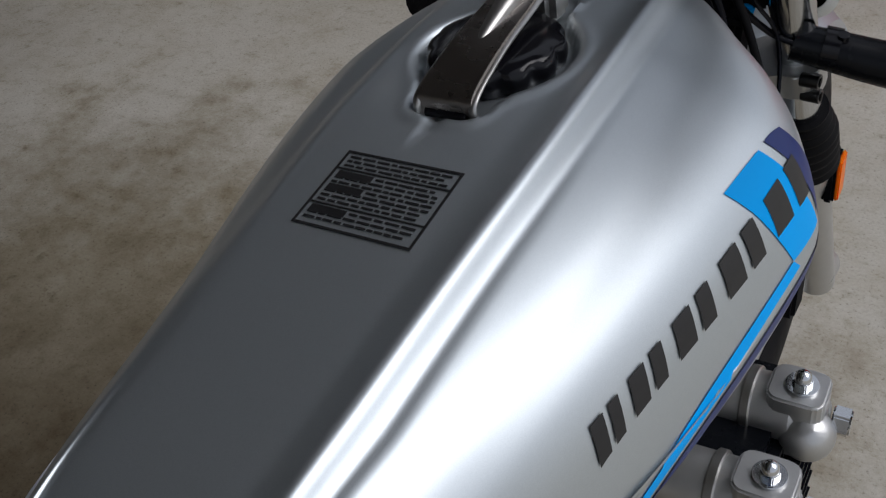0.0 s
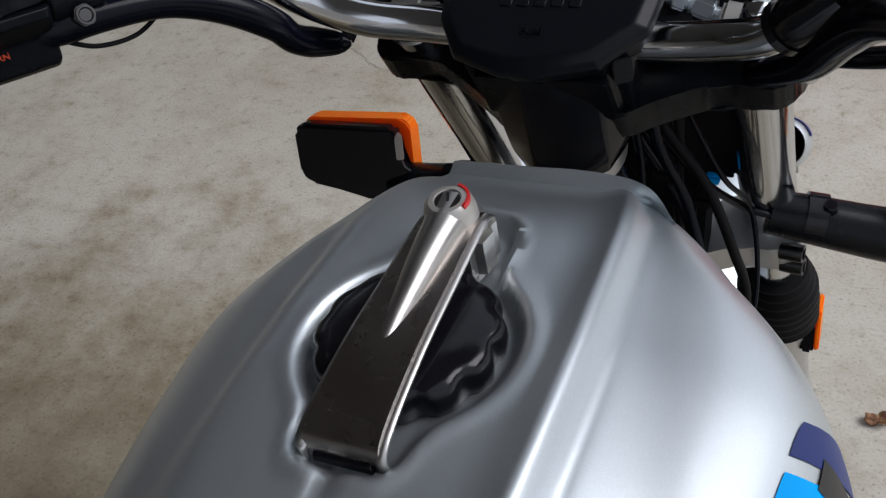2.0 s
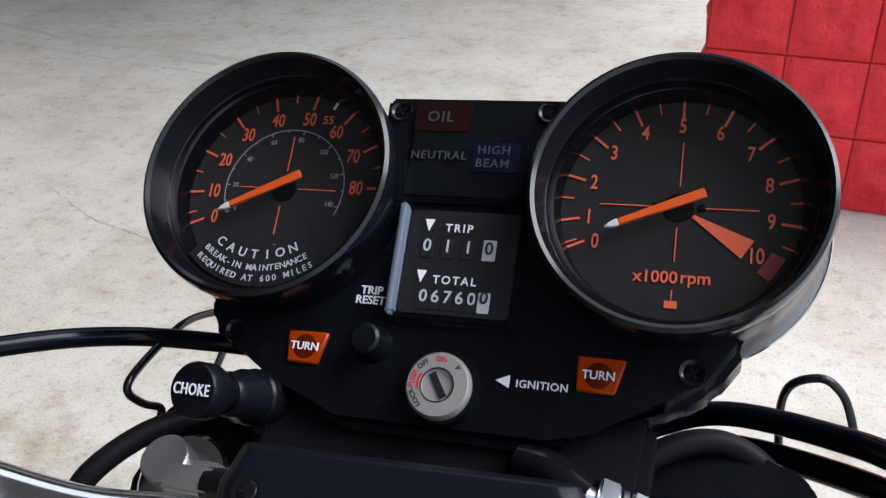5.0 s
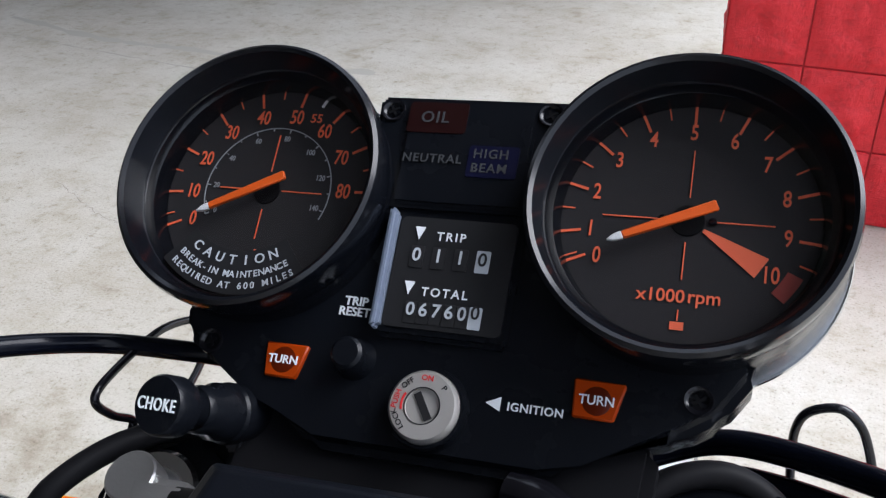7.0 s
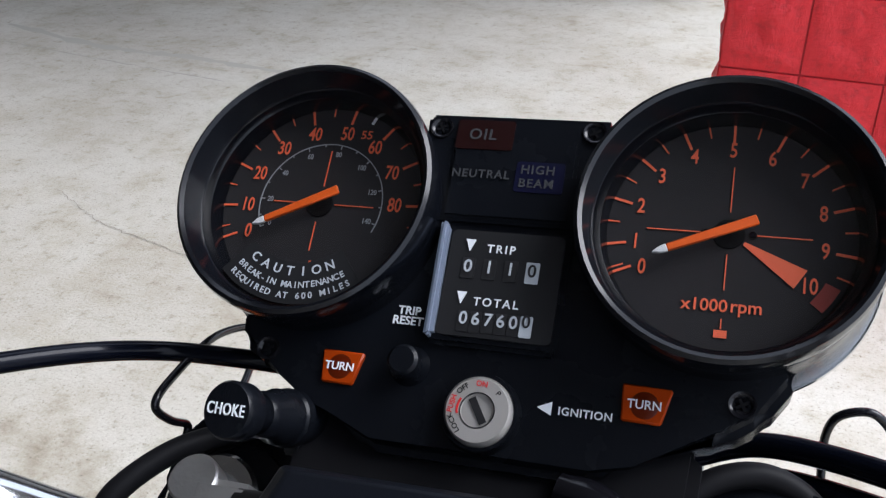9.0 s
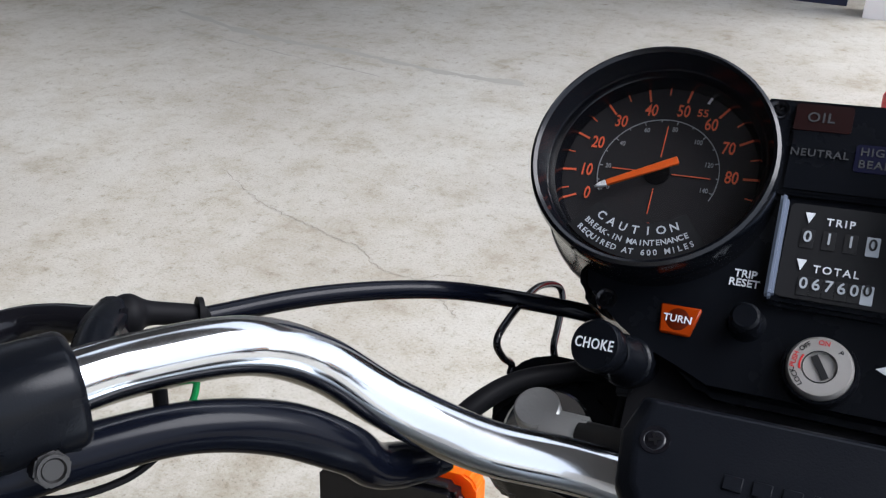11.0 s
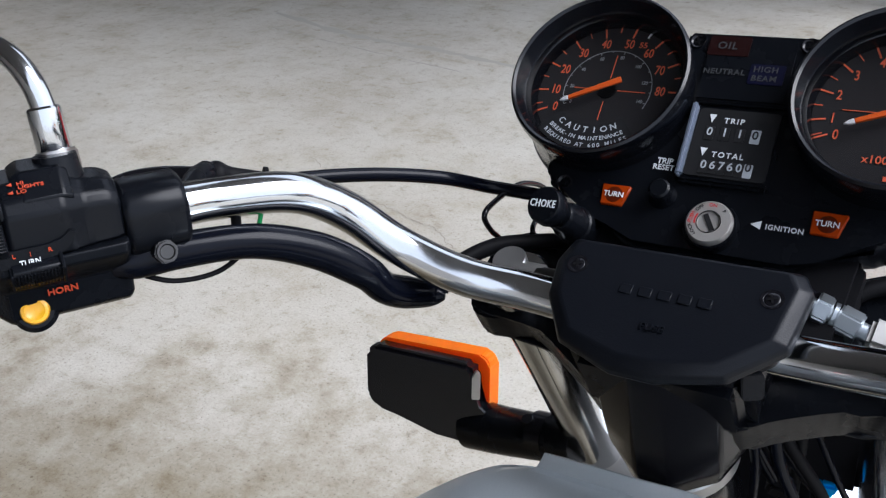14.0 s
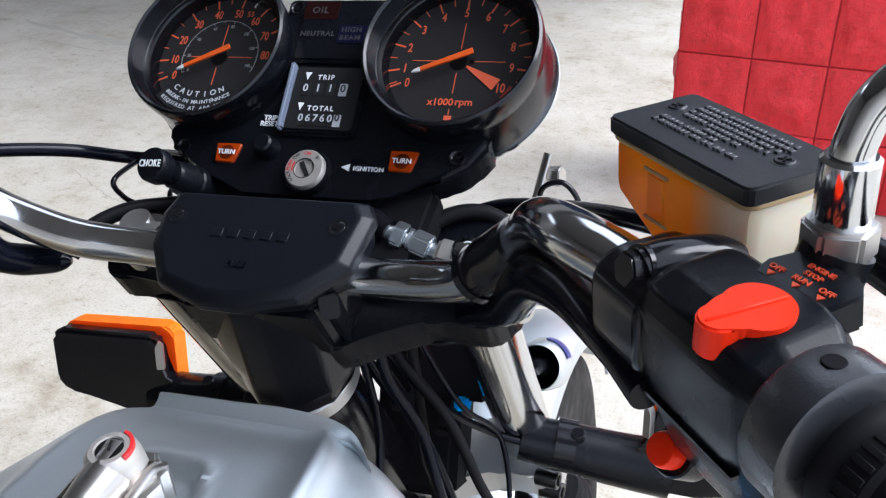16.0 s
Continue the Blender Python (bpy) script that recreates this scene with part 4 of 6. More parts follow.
cover = bpart("handlebar_cover", stacked([(-0.0100, inset(cover_poly, -0.0008)), (-0.0046, cover_poly), (0.0, inset(cover_poly, 0.0062)), (0.0002, inset(cover_poly, 0.03))], COV), COVER_BLACK, "black grained cover over the handlebar clamp")
soften(cover.data, 25)
edge = cover.modifiers.new("edge", "BEVEL")
edge.width, edge.segments, edge.limit_method, edge.angle_limit = 0.0014, 3, "ANGLE", radians(20)
shell_low = part("lower_shell", stacked([(-0.0270, inset(cover_poly, 0.0068, 0.003)), (-0.0130, inset(cover_poly, 0.0030, 0.001)), (-0.0092, inset(cover_poly, 0.0030, 0.001))], COV), COVER_BLACK, cover, "set-back lower half of the cover")
soften(shell_low.data, 22)
edge = shell_low.modifiers.new("edge", "BEVEL")
edge.width, edge.segments, edge.limit_method, edge.angle_limit = 0.0012, 2, "ANGLE", radians(20)
HEAD = axis_frame((0, 0.1470, 0.9080), (0, 0.1470 - 0.46, 0.9080 + 0.88), (0, 1, 0))
foot = inset(cover_poly, 0.0075, 0.003)
fm = (sum(p[0] for p in foot) / len(foot), sum(p[1] for p in foot) / len(foot))
rings = []
for g, swell in ((0.0, 1.0), (0.12, 0.99), (0.62, 1.04), (0.86, 1.06), (1.0, 1.0)):
    ring = []
    for x, y in foot:
        a = math.atan2(y - fm[1], x - fm[0])
        low = HEAD @ Vector((-0.0325 * math.cos(a), 0.0325 * math.sin(a), 0.0))
        other = HEAD @ Vector((0.0325 * math.cos(a), 0.0325 * math.sin(a), 0.0))
        low = low if (low - COV @ Vector((x, y, -0.024))).length < (other - COV @ Vector((x, y, -0.024))).length else other
        mid = COV @ Vector((fm[0], fm[1], -0.0245)) * (1 - g) + (HEAD @ Vector((0, 0, 0))) * g
        p = (COV @ Vector((x, y, -0.0245))) * (1 - g) + low * g
        ring.append(mid + (p - mid) * swell)
    rings.append(ring)
fb = bmesh.new()
ring_mesh(fb, rings)
funnel = part("funnel_shell", fb, BLACK_GLOSS, cover, "black faceted shell that narrows to the steering head")
soften(funnel.data, 18)
edge = funnel.modifiers.new("edge", "BEVEL")
edge.width, edge.segments, edge.limit_method, edge.angle_limit = 0.0016, 2, "ANGLE", radians(12)
part("cover_tab", prism(rounded(0.010, 0.013, 0.002, 3), -0.004, 0.003, plane_frame((0.0430, 0.1130, 0.9760), (0.85, 0.5, 0), (0, 0.2, 1)), 0.0012, 2), BLACK, cover)
for x in (-0.0455, 0.0455):
    sm = COV @ Matrix.Translation((x, 0.0005, -0.0008))
    part("cover_screw", lathe([(0.0001, 0.0012), (0.0030, 0.0014), (0.0036, 0.0010), (0.0040, 0.0012), (0.0052, 0.0012), (0.0054, 0.0)], sm, 24), BLACK_GLOSS, cover)
    for turn in (20, 110):
        part("screw_slot", box(0.0045, 0.0011, 0.0006, sm @ Matrix.Rotation(radians(turn), 4, "Z") @ Matrix.Translation((0, 0, 0.0014)), 0), BLACK_MATT, cover)
for i in range(5):
    part("embossed_mark", box(0.0062, 0.0052, 0.0008, COV @ pose(-0.018 + i * 0.0092, -0.0085, 0.0006), 0.0003, 1), COVER_BLACK, cover)
part("lettering", text_mesh("FUSE", 0.0052, COV @ Matrix.Translation((0, -0.0265, 0.0006)), 0.0004), COVER_BLACK, cover)

# forks, clamps and steering head
RAKE = math.radians(27.5)


def fork_at(s, z):
    return Vector((0.0975 * s, 0.197 + 0.52 * (0.91 - z), z))


for s in (-1, 1):
    bpart("fork_tube", rod(fork_at(s, 0.975), fork_at(s, 0.60), 0.0185, 32), CHROME, "polished chrome fork tube")
    bpart("fork_gaiter", tube([fork_at(s, 0.690), fork_at(s, 0.650), fork_at(s, 0.600)], lambda t: 0.0235 + 0.0085 * min(1.0, t * 2.2) + 0.0013 * math.cos(44 * t), 32, 18), RUBBER, "black ribbed rubber fork boot")
    bpart("fork_leg", rod(fork_at(s, 0.63), fork_at(s, 0.29), 0.0235, 28), ALLOY, "cast alloy fork leg")
    refl = bpart("reflector_bracket", box(0.012, 0.030, 0.058, Matrix.Translation((0.1215 * s, 0.382, 0.568)), 0.003), BLACK, "black bracket with an amber reflector")
    part("reflector", box(0.005, 0.026, 0.050, Matrix.Translation((0.1295 * s, 0.382, 0.568)), 0.0015), AMBER, refl, "amber side reflector")
top_m = plane_frame((0, 0.165, 0.950), (1, 0, 0), (0, math.cos(RAKE), math.sin(RAKE)))
top_poly = [(-0.122, 0.022), (-0.105, 0.034), (-0.08, 0.032), (-0.05, 0.012), (0.05, 0.012), (0.08, 0.032), (0.105, 0.034), (0.122, 0.022), (0.126, 0.0), (0.115, -0.018), (0.085, -0.018), (0.055, -0.030), (0.025, -0.045), (-0.025, -0.045), (-0.050, -0.030), (-0.085, -0.010), (-0.115, -0.012), (-0.126, 0.0)]
top_line = [(p.x, p.y) for p in spline([(x, y, 0) for x, y in top_poly + top_poly[:1]], 4)][:-1]
tclamp = bpart("upper_fork_clamp", prism(top_line, -0.012, 0.012, top_m, 0.0024, 3), BLACK, "black upper fork clamp")
part("pinch_bolt", rod((0.112, 0.172, 0.9525), (0.1300, 0.1590, 0.9530), 0.0068, 22), STEEL, tclamp)
part("pinch_socket", rod((0.1292, 0.1596, 0.9530), (0.1304, 0.1587, 0.9530), 0.0036, 6), BLACK_MATT, tclamp)
low_m = plane_frame((0, 0.262, 0.757), (1, 0, 0), (0, math.cos(RAKE), math.sin(RAKE)))
lclamp = bpart("lower_fork_clamp", prism([(x * 0.98, y * 0.9) for x, y in top_line], -0.018, 0.018, low_m, 0.0024, 3), ALLOY, "bare alloy lower fork clamp")
for s in (-1, 1):
    for dz in (0.0, -0.02):
        part("clamp_bolt", rod((0.108 * s, 0.245 - dz * 0.5, 0.762 + dz), (0.124 * s, 0.243 - dz * 0.5, 0.762 + dz), 0.0066, 18), DARK_STEEL, lclamp)
        part("bolt_socket", rod((0.1235 * s, 0.243 - dz * 0.5, 0.762 + dz), (0.1246 * s, 0.243 - dz * 0.5, 0.762 + dz), 0.0042, 6), BLACK_MATT, lclamp)
head = bpart("steering_head", rod((0, 0.150, 0.900), (0, 0.245, 0.717), 0.027, 32), BLACK_GLOSS, "black painted steering head")
part("bearing_ring", rod((0, 0.148, 0.907), (0, 0.1535, 0.896), 0.0305, 36), ALLOY, head, "bare metal bearing ring")

# fork top nuts and bar clamp hardware
for s in (-1, 1):
    if s > 0:
        nut = bpart("fork_cap_nut", hex_bolt((0.1012, 0.1605, 0.972), (0.1012, 0.1575, 0.985), 0.0098), CHROME, "chrome domed cap nut")
        part("nut_dome", lathe([(0.0084, 0.0), (0.0082, 0.0035), (0.0072, 0.0062), (0.0050, 0.0082), (0.0025, 0.0090), (0.0001, 0.0092)], axis_frame((0.1012, 0.1578, 0.9845), (0.1012, 0.153, 1.0)), 24), CHROME, nut)
    else:
        cap = bpart("fork_valve_block", box(0.024, 0.015, 0.018, pose(-0.088, 0.160, 0.977, 30), 0.003, 3), ALLOY, "cast alloy fitting on the fork top")
        part("round_cap", rod((-0.1005, 0.168, 0.970), (-0.1005, 0.1615, 0.9870), 0.0095, 28), ALLOY, cap)
        part("hose_union", rod((-0.082, 0.158, 0.980), (-0.05, 0.156, 0.982), 0.0065, 18), DARK_STEEL, cap)
line = bpart("brake_line_joint", rod((0.052, 0.1712, 0.9870), (0.084, 0.1690, 0.9765), 0.0044, 20), ZINC, "zinc plated hose joint with hexagon nuts")
part("hex_nut", hex_bolt((0.0560, 0.1714, 0.9856), (0.0630, 0.1712, 0.9832), 0.0085), ZINC, line)
part("hex_nut", hex_bolt((0.0665, 0.1712, 0.9820), (0.0770, 0.1700, 0.9785), 0.0082), ZINC, line)
part("nut_flange", rod((0.0640, 0.1712, 0.9828), (0.0660, 0.1712, 0.9822), 0.0068, 22), ZINC, line)
part("banjo_block", box(0.019, 0.015, 0.012, pose(0.0905, 0.1660, 0.9775, 28, 12, 0), 0.002, 2), STEEL, line, "pale cast hose block")
part("hose_elbow", tube([(0.0300, 0.1800, 0.9900), (0.0420, 0.1760, 0.9905), (0.0540, 0.1714, 0.9866)], 0.0072, 18, 6), BLACK_GLOSS, line)

# turn signals
def blinker(s):
    x0 = 0.2300 if s < 0 else 0.227
    face = plane_frame((x0 * s, 0.262, 0.8040), (1, -0.08 * s, 0), (0, 0.25, 1))
    body = [(-0.0535, 0.0190), (-0.0460, 0.0265), (0.0360, 0.0245), (0.0410, 0.0180), (0.0420, -0.0110), (0.0620, -0.0130), (0.0640, -0.0400), (0.0420, -0.0420), (0.0100, -0.0370), (-0.0440, -0.0270), (-0.0530, -0.0185)]
    if s > 0:
        body = [(-x, y) for x, y in reversed(body)]
    b = bpart("turn_signal", prism(body, 0.003, 0.019, face, 0.0036, 4), BLACK_GLOSS, "black turn signal with an amber lens")
    soften(b.data, 60)
    rim = rounded(0.0975, 0.0545, 0.010, 5, 0.0006 * s, -0.0012)
    lens = part("lens", prism(rim, -0.0115, 0.005, plane_frame(((x0 + 0.0002) * s, 0.2625, 0.8066), (1, -0.08 * s, 0), (0, 0.25, 1)), 0.0055, 3), AMBER, b, "amber plastic lens")
    soften(lens.data, 50)
    part("stem", tube([(0.196 * s, 0.255, 0.7760), (0.165 * s, 0.250, 0.7825), (0.13 * s, 0.244, 0.7920), (0.10 * s, 0.240, 0.7990)], lambda t: 0.0195 - 0.0040 * t, 22, 6), BLACK, b)
    part("stem_collar", tube([(0.135 * s, 0.2450, 0.7930), (0.122 * s, 0.2432, 0.7955)], 0.0172, 24, 3), BLACK_GLOSS, b)
    part("lens_clip", prism([(-0.0030, -0.0125), (0.0042, -0.0125), (0.0042, 0.0100), (0.0005, 0.0140), (-0.0030, 0.0080)] if s < 0 else [(0.0030, 0.0080), (-0.0005, 0.0140), (-0.0042, 0.0100), (-0.0042, -0.0125), (0.0030, -0.0125)], -0.002, 0.004, plane_frame(((x0 - 0.0425) * s, 0.258, 0.8090), (1, -0.08 * s, 0), (0, 0.25, 1)) @ pose(0, 0.007, 0.010, 0, -22 * s) @ Matrix.Diagonal((0.85, 0.85, 1.0, 1.0)), 0.0008, 2), STEEL, b, "small bright metal clip")
    part("stem_screw", rod((0.139 * s, 0.2400, 0.8040), (0.139 * s, 0.2380, 0.8110), 0.0045, 18), BLACK_GLOSS, b)


blinker(-1)
blinker(1)

# cables and hoses
bpart("clutch_cable", tube([(-0.055, 0.235, 0.985), (-0.085, 0.222, 0.994), (-0.105, 0.2150, 1.000), (-0.1355, 0.2080, 1.0045), (-0.153, 0.1860, 1.017), (-0.172, 0.1600, 1.0275), (-0.190, 0.1330, 1.0355), (-0.205, 0.100, 1.0440)], 0.0040, 16, 8), VINYL, "black sheathed clutch cable")
bpart("wiring_sleeve", tube([(-0.1235, 0.1300, 0.9755), (-0.1320, 0.1255, 0.9775), (-0.1407, 0.1033, 0.9909), (-0.1456, 0.0924, 1.0060), (-0.1593, 0.0755, 1.0240), (-0.1751, 0.0509, 1.0385), (-0.194, 0.022, 1.0445), (-0.205, 0.006, 1.0455), (-0.215, -0.002, 1.0460)], lambda s: 0.0020 + 0.0070 * min(1.0, s * 5) ** 0.8 - 0.003 * max(0, s - 0.6) + 0.0005 * math.sin(17 * s), 24, 8), VINYL, "black vinyl wiring sleeve")
bpart("wiring_sleeve", tube([(0.100, 0.150, 0.955), (0.118, 0.135, 0.968), (0.132, 0.120, 0.982), (0.146, 0.096, 1.008), (0.160, 0.072, 1.028), (0.178, 0.046, 1.038), (0.196, 0.016, 1.042), (0.212, -0.008, 1.040)], lambda s: 0.006 + 0.0045 * math.sin(math.pi * min(1, s * 1.1)), 20, 8), VINYL, "black vinyl wiring sleeve")
bar_wrap = bpart("bar_sleeve", tube([(0.1215, 0.1165, 1.0005), (0.1280, 0.1125, 1.0070), (0.1360, 0.1070, 1.0155), (0.1480, 0.0960, 1.0300)], lambda s: 0.0125 + 0.0015 * math.sin(math.pi * s), 24, 8), BLACK_GLOSS, "shiny black sleeve wrapped round bar and wires")
part("sleeve_collar", tube([(0.1195, 0.1175, 0.9985), (0.1228, 0.1158, 1.0018)], 0.0140, 24, 3), BLACK_GLOSS, bar_wrap)
bpart("cable_tie", tube([(-0.187, 0.055, 1.052), (-0.189, 0.054, 1.035)], 0.0025, 10, 3), RUBBER, "small black strap between bar and wires")
bpart("green_wire", tube([(-0.1805, 0.066, 1.049), (-0.1815, 0.063, 1.041), (-0.183, 0.060, 1.037)], 0.0012, 8, 4), GREEN_WIRE, "short bare green wire")
bpart("loose_wire", tube([(-0.204, 0.004, 1.040), (-0.197, 0.018, 1.030), (-0.188, 0.036, 1.027), (-0.182, 0.052, 1.032)], 0.0013, 8, 6), RUBBER, "thin black wire under the sleeve")


def grip_frame(o, ax, s, up=(0, 0, 1)):
    """A frame on the bar's end: z outward along the bar, y up."""
    o, z = Vector(o), Vector(ax).normalized()
    y = Vector(up)
    y = (y - z * y.dot(z)).normalized()
    x = y.cross(z)
    m = Matrix((x, y, z)).transposed().to_4x4()
    m.translation = o + z * s
    return m


def loft(sections, m):
    """Rings of (x, y) polygons at heights z, joined in the frame m."""
    bm = bmesh.new()
    ring_mesh(bm, [[m @ Vector((x, y, z)) for x, y in poly] for z, poly in sections])
    return bm


def scaled(poly, f, dx=0.0, dy=0.0):
    return [(x * f + dx, y * f + dy) for x, y in poly]


def add_bevel(ob, width, seg=2, angle=30):
    b = ob.modifiers.new("edge", "BEVEL")
    b.width, b.segments, b.limit_method, b.angle_limit = width, seg, "ANGLE", radians(angle)
    b.harden_normals = False
    return ob


# left controls; in this frame x points back to the rider, y up, z outward
LO, LA = (-0.2, 0.025, 1.0635), (-0.514, -0.857, 0.08)
L0 = grip_frame(LO, LA, 0)
perch = bpart("clutch_perch", loft([(z, rounded(w, w + 0.001, 0.4 * w, 6, 0.0, -0.0005)) for z, w in ((-0.0085, 0.0285), (-0.0072, 0.0315), (-0.0055, 0.0328), (0.0160, 0.0335), (0.0182, 0.0325), (0.0195, 0.0295))], L0), BLACK, "black clutch lever perch clamped on the bar")
part("perch_ear", tube([L0 @ Vector((0.004, -0.012, 0.004)), L0 @ Vector((0.0125, -0.0125, 0.005))], 0.0095, 20, 4), BLACK, perch)
bolt_c = L0 @ Vector((0.0165, -0.0135, 0.0055))
bolt_n = (L0.to_3x3() @ Vector((0.93, 0.30, -0.12))).normalized()
part("perch_bolt", hex_bolt(bolt_c - bolt_n * 0.006, bolt_c + bolt_n * 0.003, 0.0058), DARK_STEEL, perch, "steel hexagon bolt")
part("bolt_washer", rod(bolt_c - bolt_n * 0.0075, bolt_c - bolt_n * 0.0058, 0.0068, 28), DARK_STEEL, perch)
part("bolt_dish", lathe([(0.0046, 0.0), (0.0046, 0.0012), (0.0036, 0.0012), (0.0030, 0.0004), (0.0001, 0.0004)], axis_frame(bolt_c + bolt_n * 0.0028, bolt_c + bolt_n), 26), DARK_STEEL, perch)
part("perch_arm", tube([(-0.202, 0.040, 1.060), (-0.215, 0.060, 1.060), (-0.222, 0.074, 1.0575)], 0.0065, 18, 6), BLACK, perch)
part("boot", tube([(-0.2235, 0.0700, 1.0562), (-0.2190, 0.0790, 1.0545), (-0.2150, 0.0850, 1.0525), (-0.2060, 0.0960, 1.0470), (-0.2050, 0.0970, 1.0465)], lambda s: 0.0046 + 0.0034 * math.exp(-((s - 0.22) / 0.16) ** 2) - 0.0008 * s, 24, 8), RUBBER, perch, "black rubber cable boot")
part("boot_collar", tube([(-0.2058, 0.0962, 1.0470), (-0.2046, 0.0976, 1.0465)], 0.0066, 20, 2), RUBBER, perch)
lever = bpart("clutch_lever", tube([(-0.2140, 0.0705, 1.0555), (-0.2265, 0.0670, 1.0560), (-0.2400, 0.0645, 1.0555), (-0.2510, 0.0595, 1.0550), (-0.2570, 0.0510, 1.0550), (-0.2600, 0.0380, 1.0540), (-0.2680, 0.0150, 1.0520), (-0.2850, -0.0250, 1.0500), (-0.305, -0.070, 1.0490)], 0.0062, 20, 8, True, 1.15), BLACK_GLOSS, "black clutch lever")

UPPER = [(0.0085, 0.0275), (0.0165, 0.0225), (0.0198, 0.0165), (0.0208, 0.0030), (0.0200, -0.0030), (-0.0185, -0.0030), (-0.0185, 0.0180), (-0.0120, 0.0275)]
NECK = [(0.0060, 0.0225), (0.0125, 0.0185), (0.0150, 0.0140), (0.0158, 0.0020), (0.0165, -0.0030), (-0.0165, -0.0030), (-0.0165, 0.0150), (-0.0100, 0.0225)]
lsw = bpart("switch_housing", loft([(0.0195, scaled(NECK, 0.86)), (0.0235, scaled(NECK, 0.97)), (0.0265, NECK), (0.0340, scaled(NECK, 1.03)), (0.0425, UPPER), (0.0655, UPPER), (0.0672, scaled(UPPER, 0.88)), (0.0775, scaled(UPPER, 0.86))], L0), BLACK, "black handlebar switch housing with orange lettering")
soften(lsw.data, 12)
add_bevel(lsw, 0.0014, 3, 12)
PED = [(0.0172, 0.0200), (0.0175, 0.0218), (0.0065, 0.0308), (-0.0110, 0.0308), (-0.0150, 0.0200)]
ped = part("mirror_pedestal", loft([(0.0375, scaled(PED, 0.93)), (0.0410, PED), (0.0565, PED), (0.0605, scaled(PED, 0.93))], L0), BLACK, lsw)
soften(ped.data, 14)
add_bevel(ped, 0.0014, 3, 14)
LOW = [(0.0212, -0.0032), (0.0206, -0.0085), (0.0100, -0.0195), (0.0075, -0.0350), (0.0030, -0.0385), (-0.0150, -0.0400), (-0.0185, -0.0300), (-0.0185, -0.0032)]
lower = part("lower_case", loft([(0.0195, scaled(LOW, 0.93)), (0.0215, LOW), (0.0720, LOW), (0.0770, scaled(LOW, 0.86))], L0), BLACK, lsw)
soften(lower.data, 14)
add_bevel(lower, 0.0018, 3, 14)
REAR = plane_frame(L0 @ Vector((0.0208, 0, 0)), -(L0.to_3x3() @ Vector((0, 0, 1))), L0.to_3x3() @ Vector((0, 1, 0)))
part("seam_band", prism([(-0.0770, 0.0030), (-0.0660, 0.0034), (-0.0520, 0.0030), (-0.0465, 0.0042), (-0.0425, 0.0080), (-0.0400, 0.0066), (-0.0430, 0.0012), (-0.0480, -0.0024), (-0.0660, -0.0040), (-0.0770, -0.0040)][::-1], -0.004, 0.0010, REAR, 0.0005, 2), BLACK, lsw)
part("mirror_boss", tube([L0 @ Vector((-0.002, 0.012, 0.0405)), L0 @ Vector((-0.0055, 0.0320, 0.0405))], lambda s: 0.0120 - 0.003 * s, 28, 4), BLACK, lsw)
part("housing_flange", lathe([(0.0110, 0.0765), (0.0200, 0.0765), (0.0207, 0.0775), (0.0207, 0.0800), (0.0195, 0.0812), (0.0110, 0.0812)], L0, 48), BLACK, lsw)
# dimmer: a thumb piece that turns round the bar
DIM = [(0.0060, 0.0285), (0.0195, 0.0262), (0.0240, 0.0232), (0.0250, 0.0205), (0.0236, 0.0185), (0.0240, 0.0050), (0.0222, 0.0010), (0.0020, 0.0010), (0.0020, 0.0270)]
dim = part("dimmer_switch", loft([(0.0668, scaled(DIM, 0.98)), (0.0676, DIM), (0.0752, DIM), (0.0762, scaled(DIM, 0.97))], L0), BLACK, lsw, "ribbed dimmer switch")
soften(dim.data, 14)
add_bevel(dim, 0.0008, 2, 14)
for i in range(10):
    part("rib", box(0.0012, 0.0007, 0.0076, L0 @ Matrix.Translation((0.0240, 0.0172 - i * 0.00135, 0.0713)), 0.0002, 1), BLACK, lsw)
part("dimmer_fin", prism([(0.0180, 0.0275), (0.0215, 0.0275), (0.0262, 0.0225), (0.0262, 0.0190), (0.0240, 0.0165), (0.0180, 0.0165)][::-1], 0.0656, 0.0672, L0, 0.0005, 2), BLACK, lsw)
part("orange_line", box(0.0009, 0.0006, 0.0092, L0 @ pose(0.0100, 0.0281, 0.0714, 0, 0, -12), 0), NEEDLE, lsw)
# turn slider
TS = L0 @ pose(0.0208, -0.0074, 0.0580, 0, 0, -26)
ts = part("turn_slider", loft([(-0.0095, rounded(0.0080, 0.0100, 0.002, 3)), (0.0095, rounded(0.0080, 0.0095, 0.002, 3))], TS), BLACK, lsw, "ribbed turn signal slider")
add_bevel(ts, 0.0008, 2)
for i in range(13):
    part("rib", box(0.0016, 0.0080, 0.0006, TS @ Matrix.Translation((0.0043, 0, -0.0078 + i * 0.0013)), 0.0002, 1), BLACK, lsw)
part("slider_fin", prism([(-0.003, -0.0052), (0.0052, -0.0052), (0.0062, 0.0058), (-0.003, 0.0066)], -0.0108, -0.0092, TS, 0.0004, 1), BLACK, lsw)
part("slider_fin", prism([(-0.003, -0.0050), (0.0046, -0.0050), (0.0040, 0.0036), (-0.003, 0.0040)], 0.0092, 0.0106, TS, 0.0004, 1), BLACK, lsw)
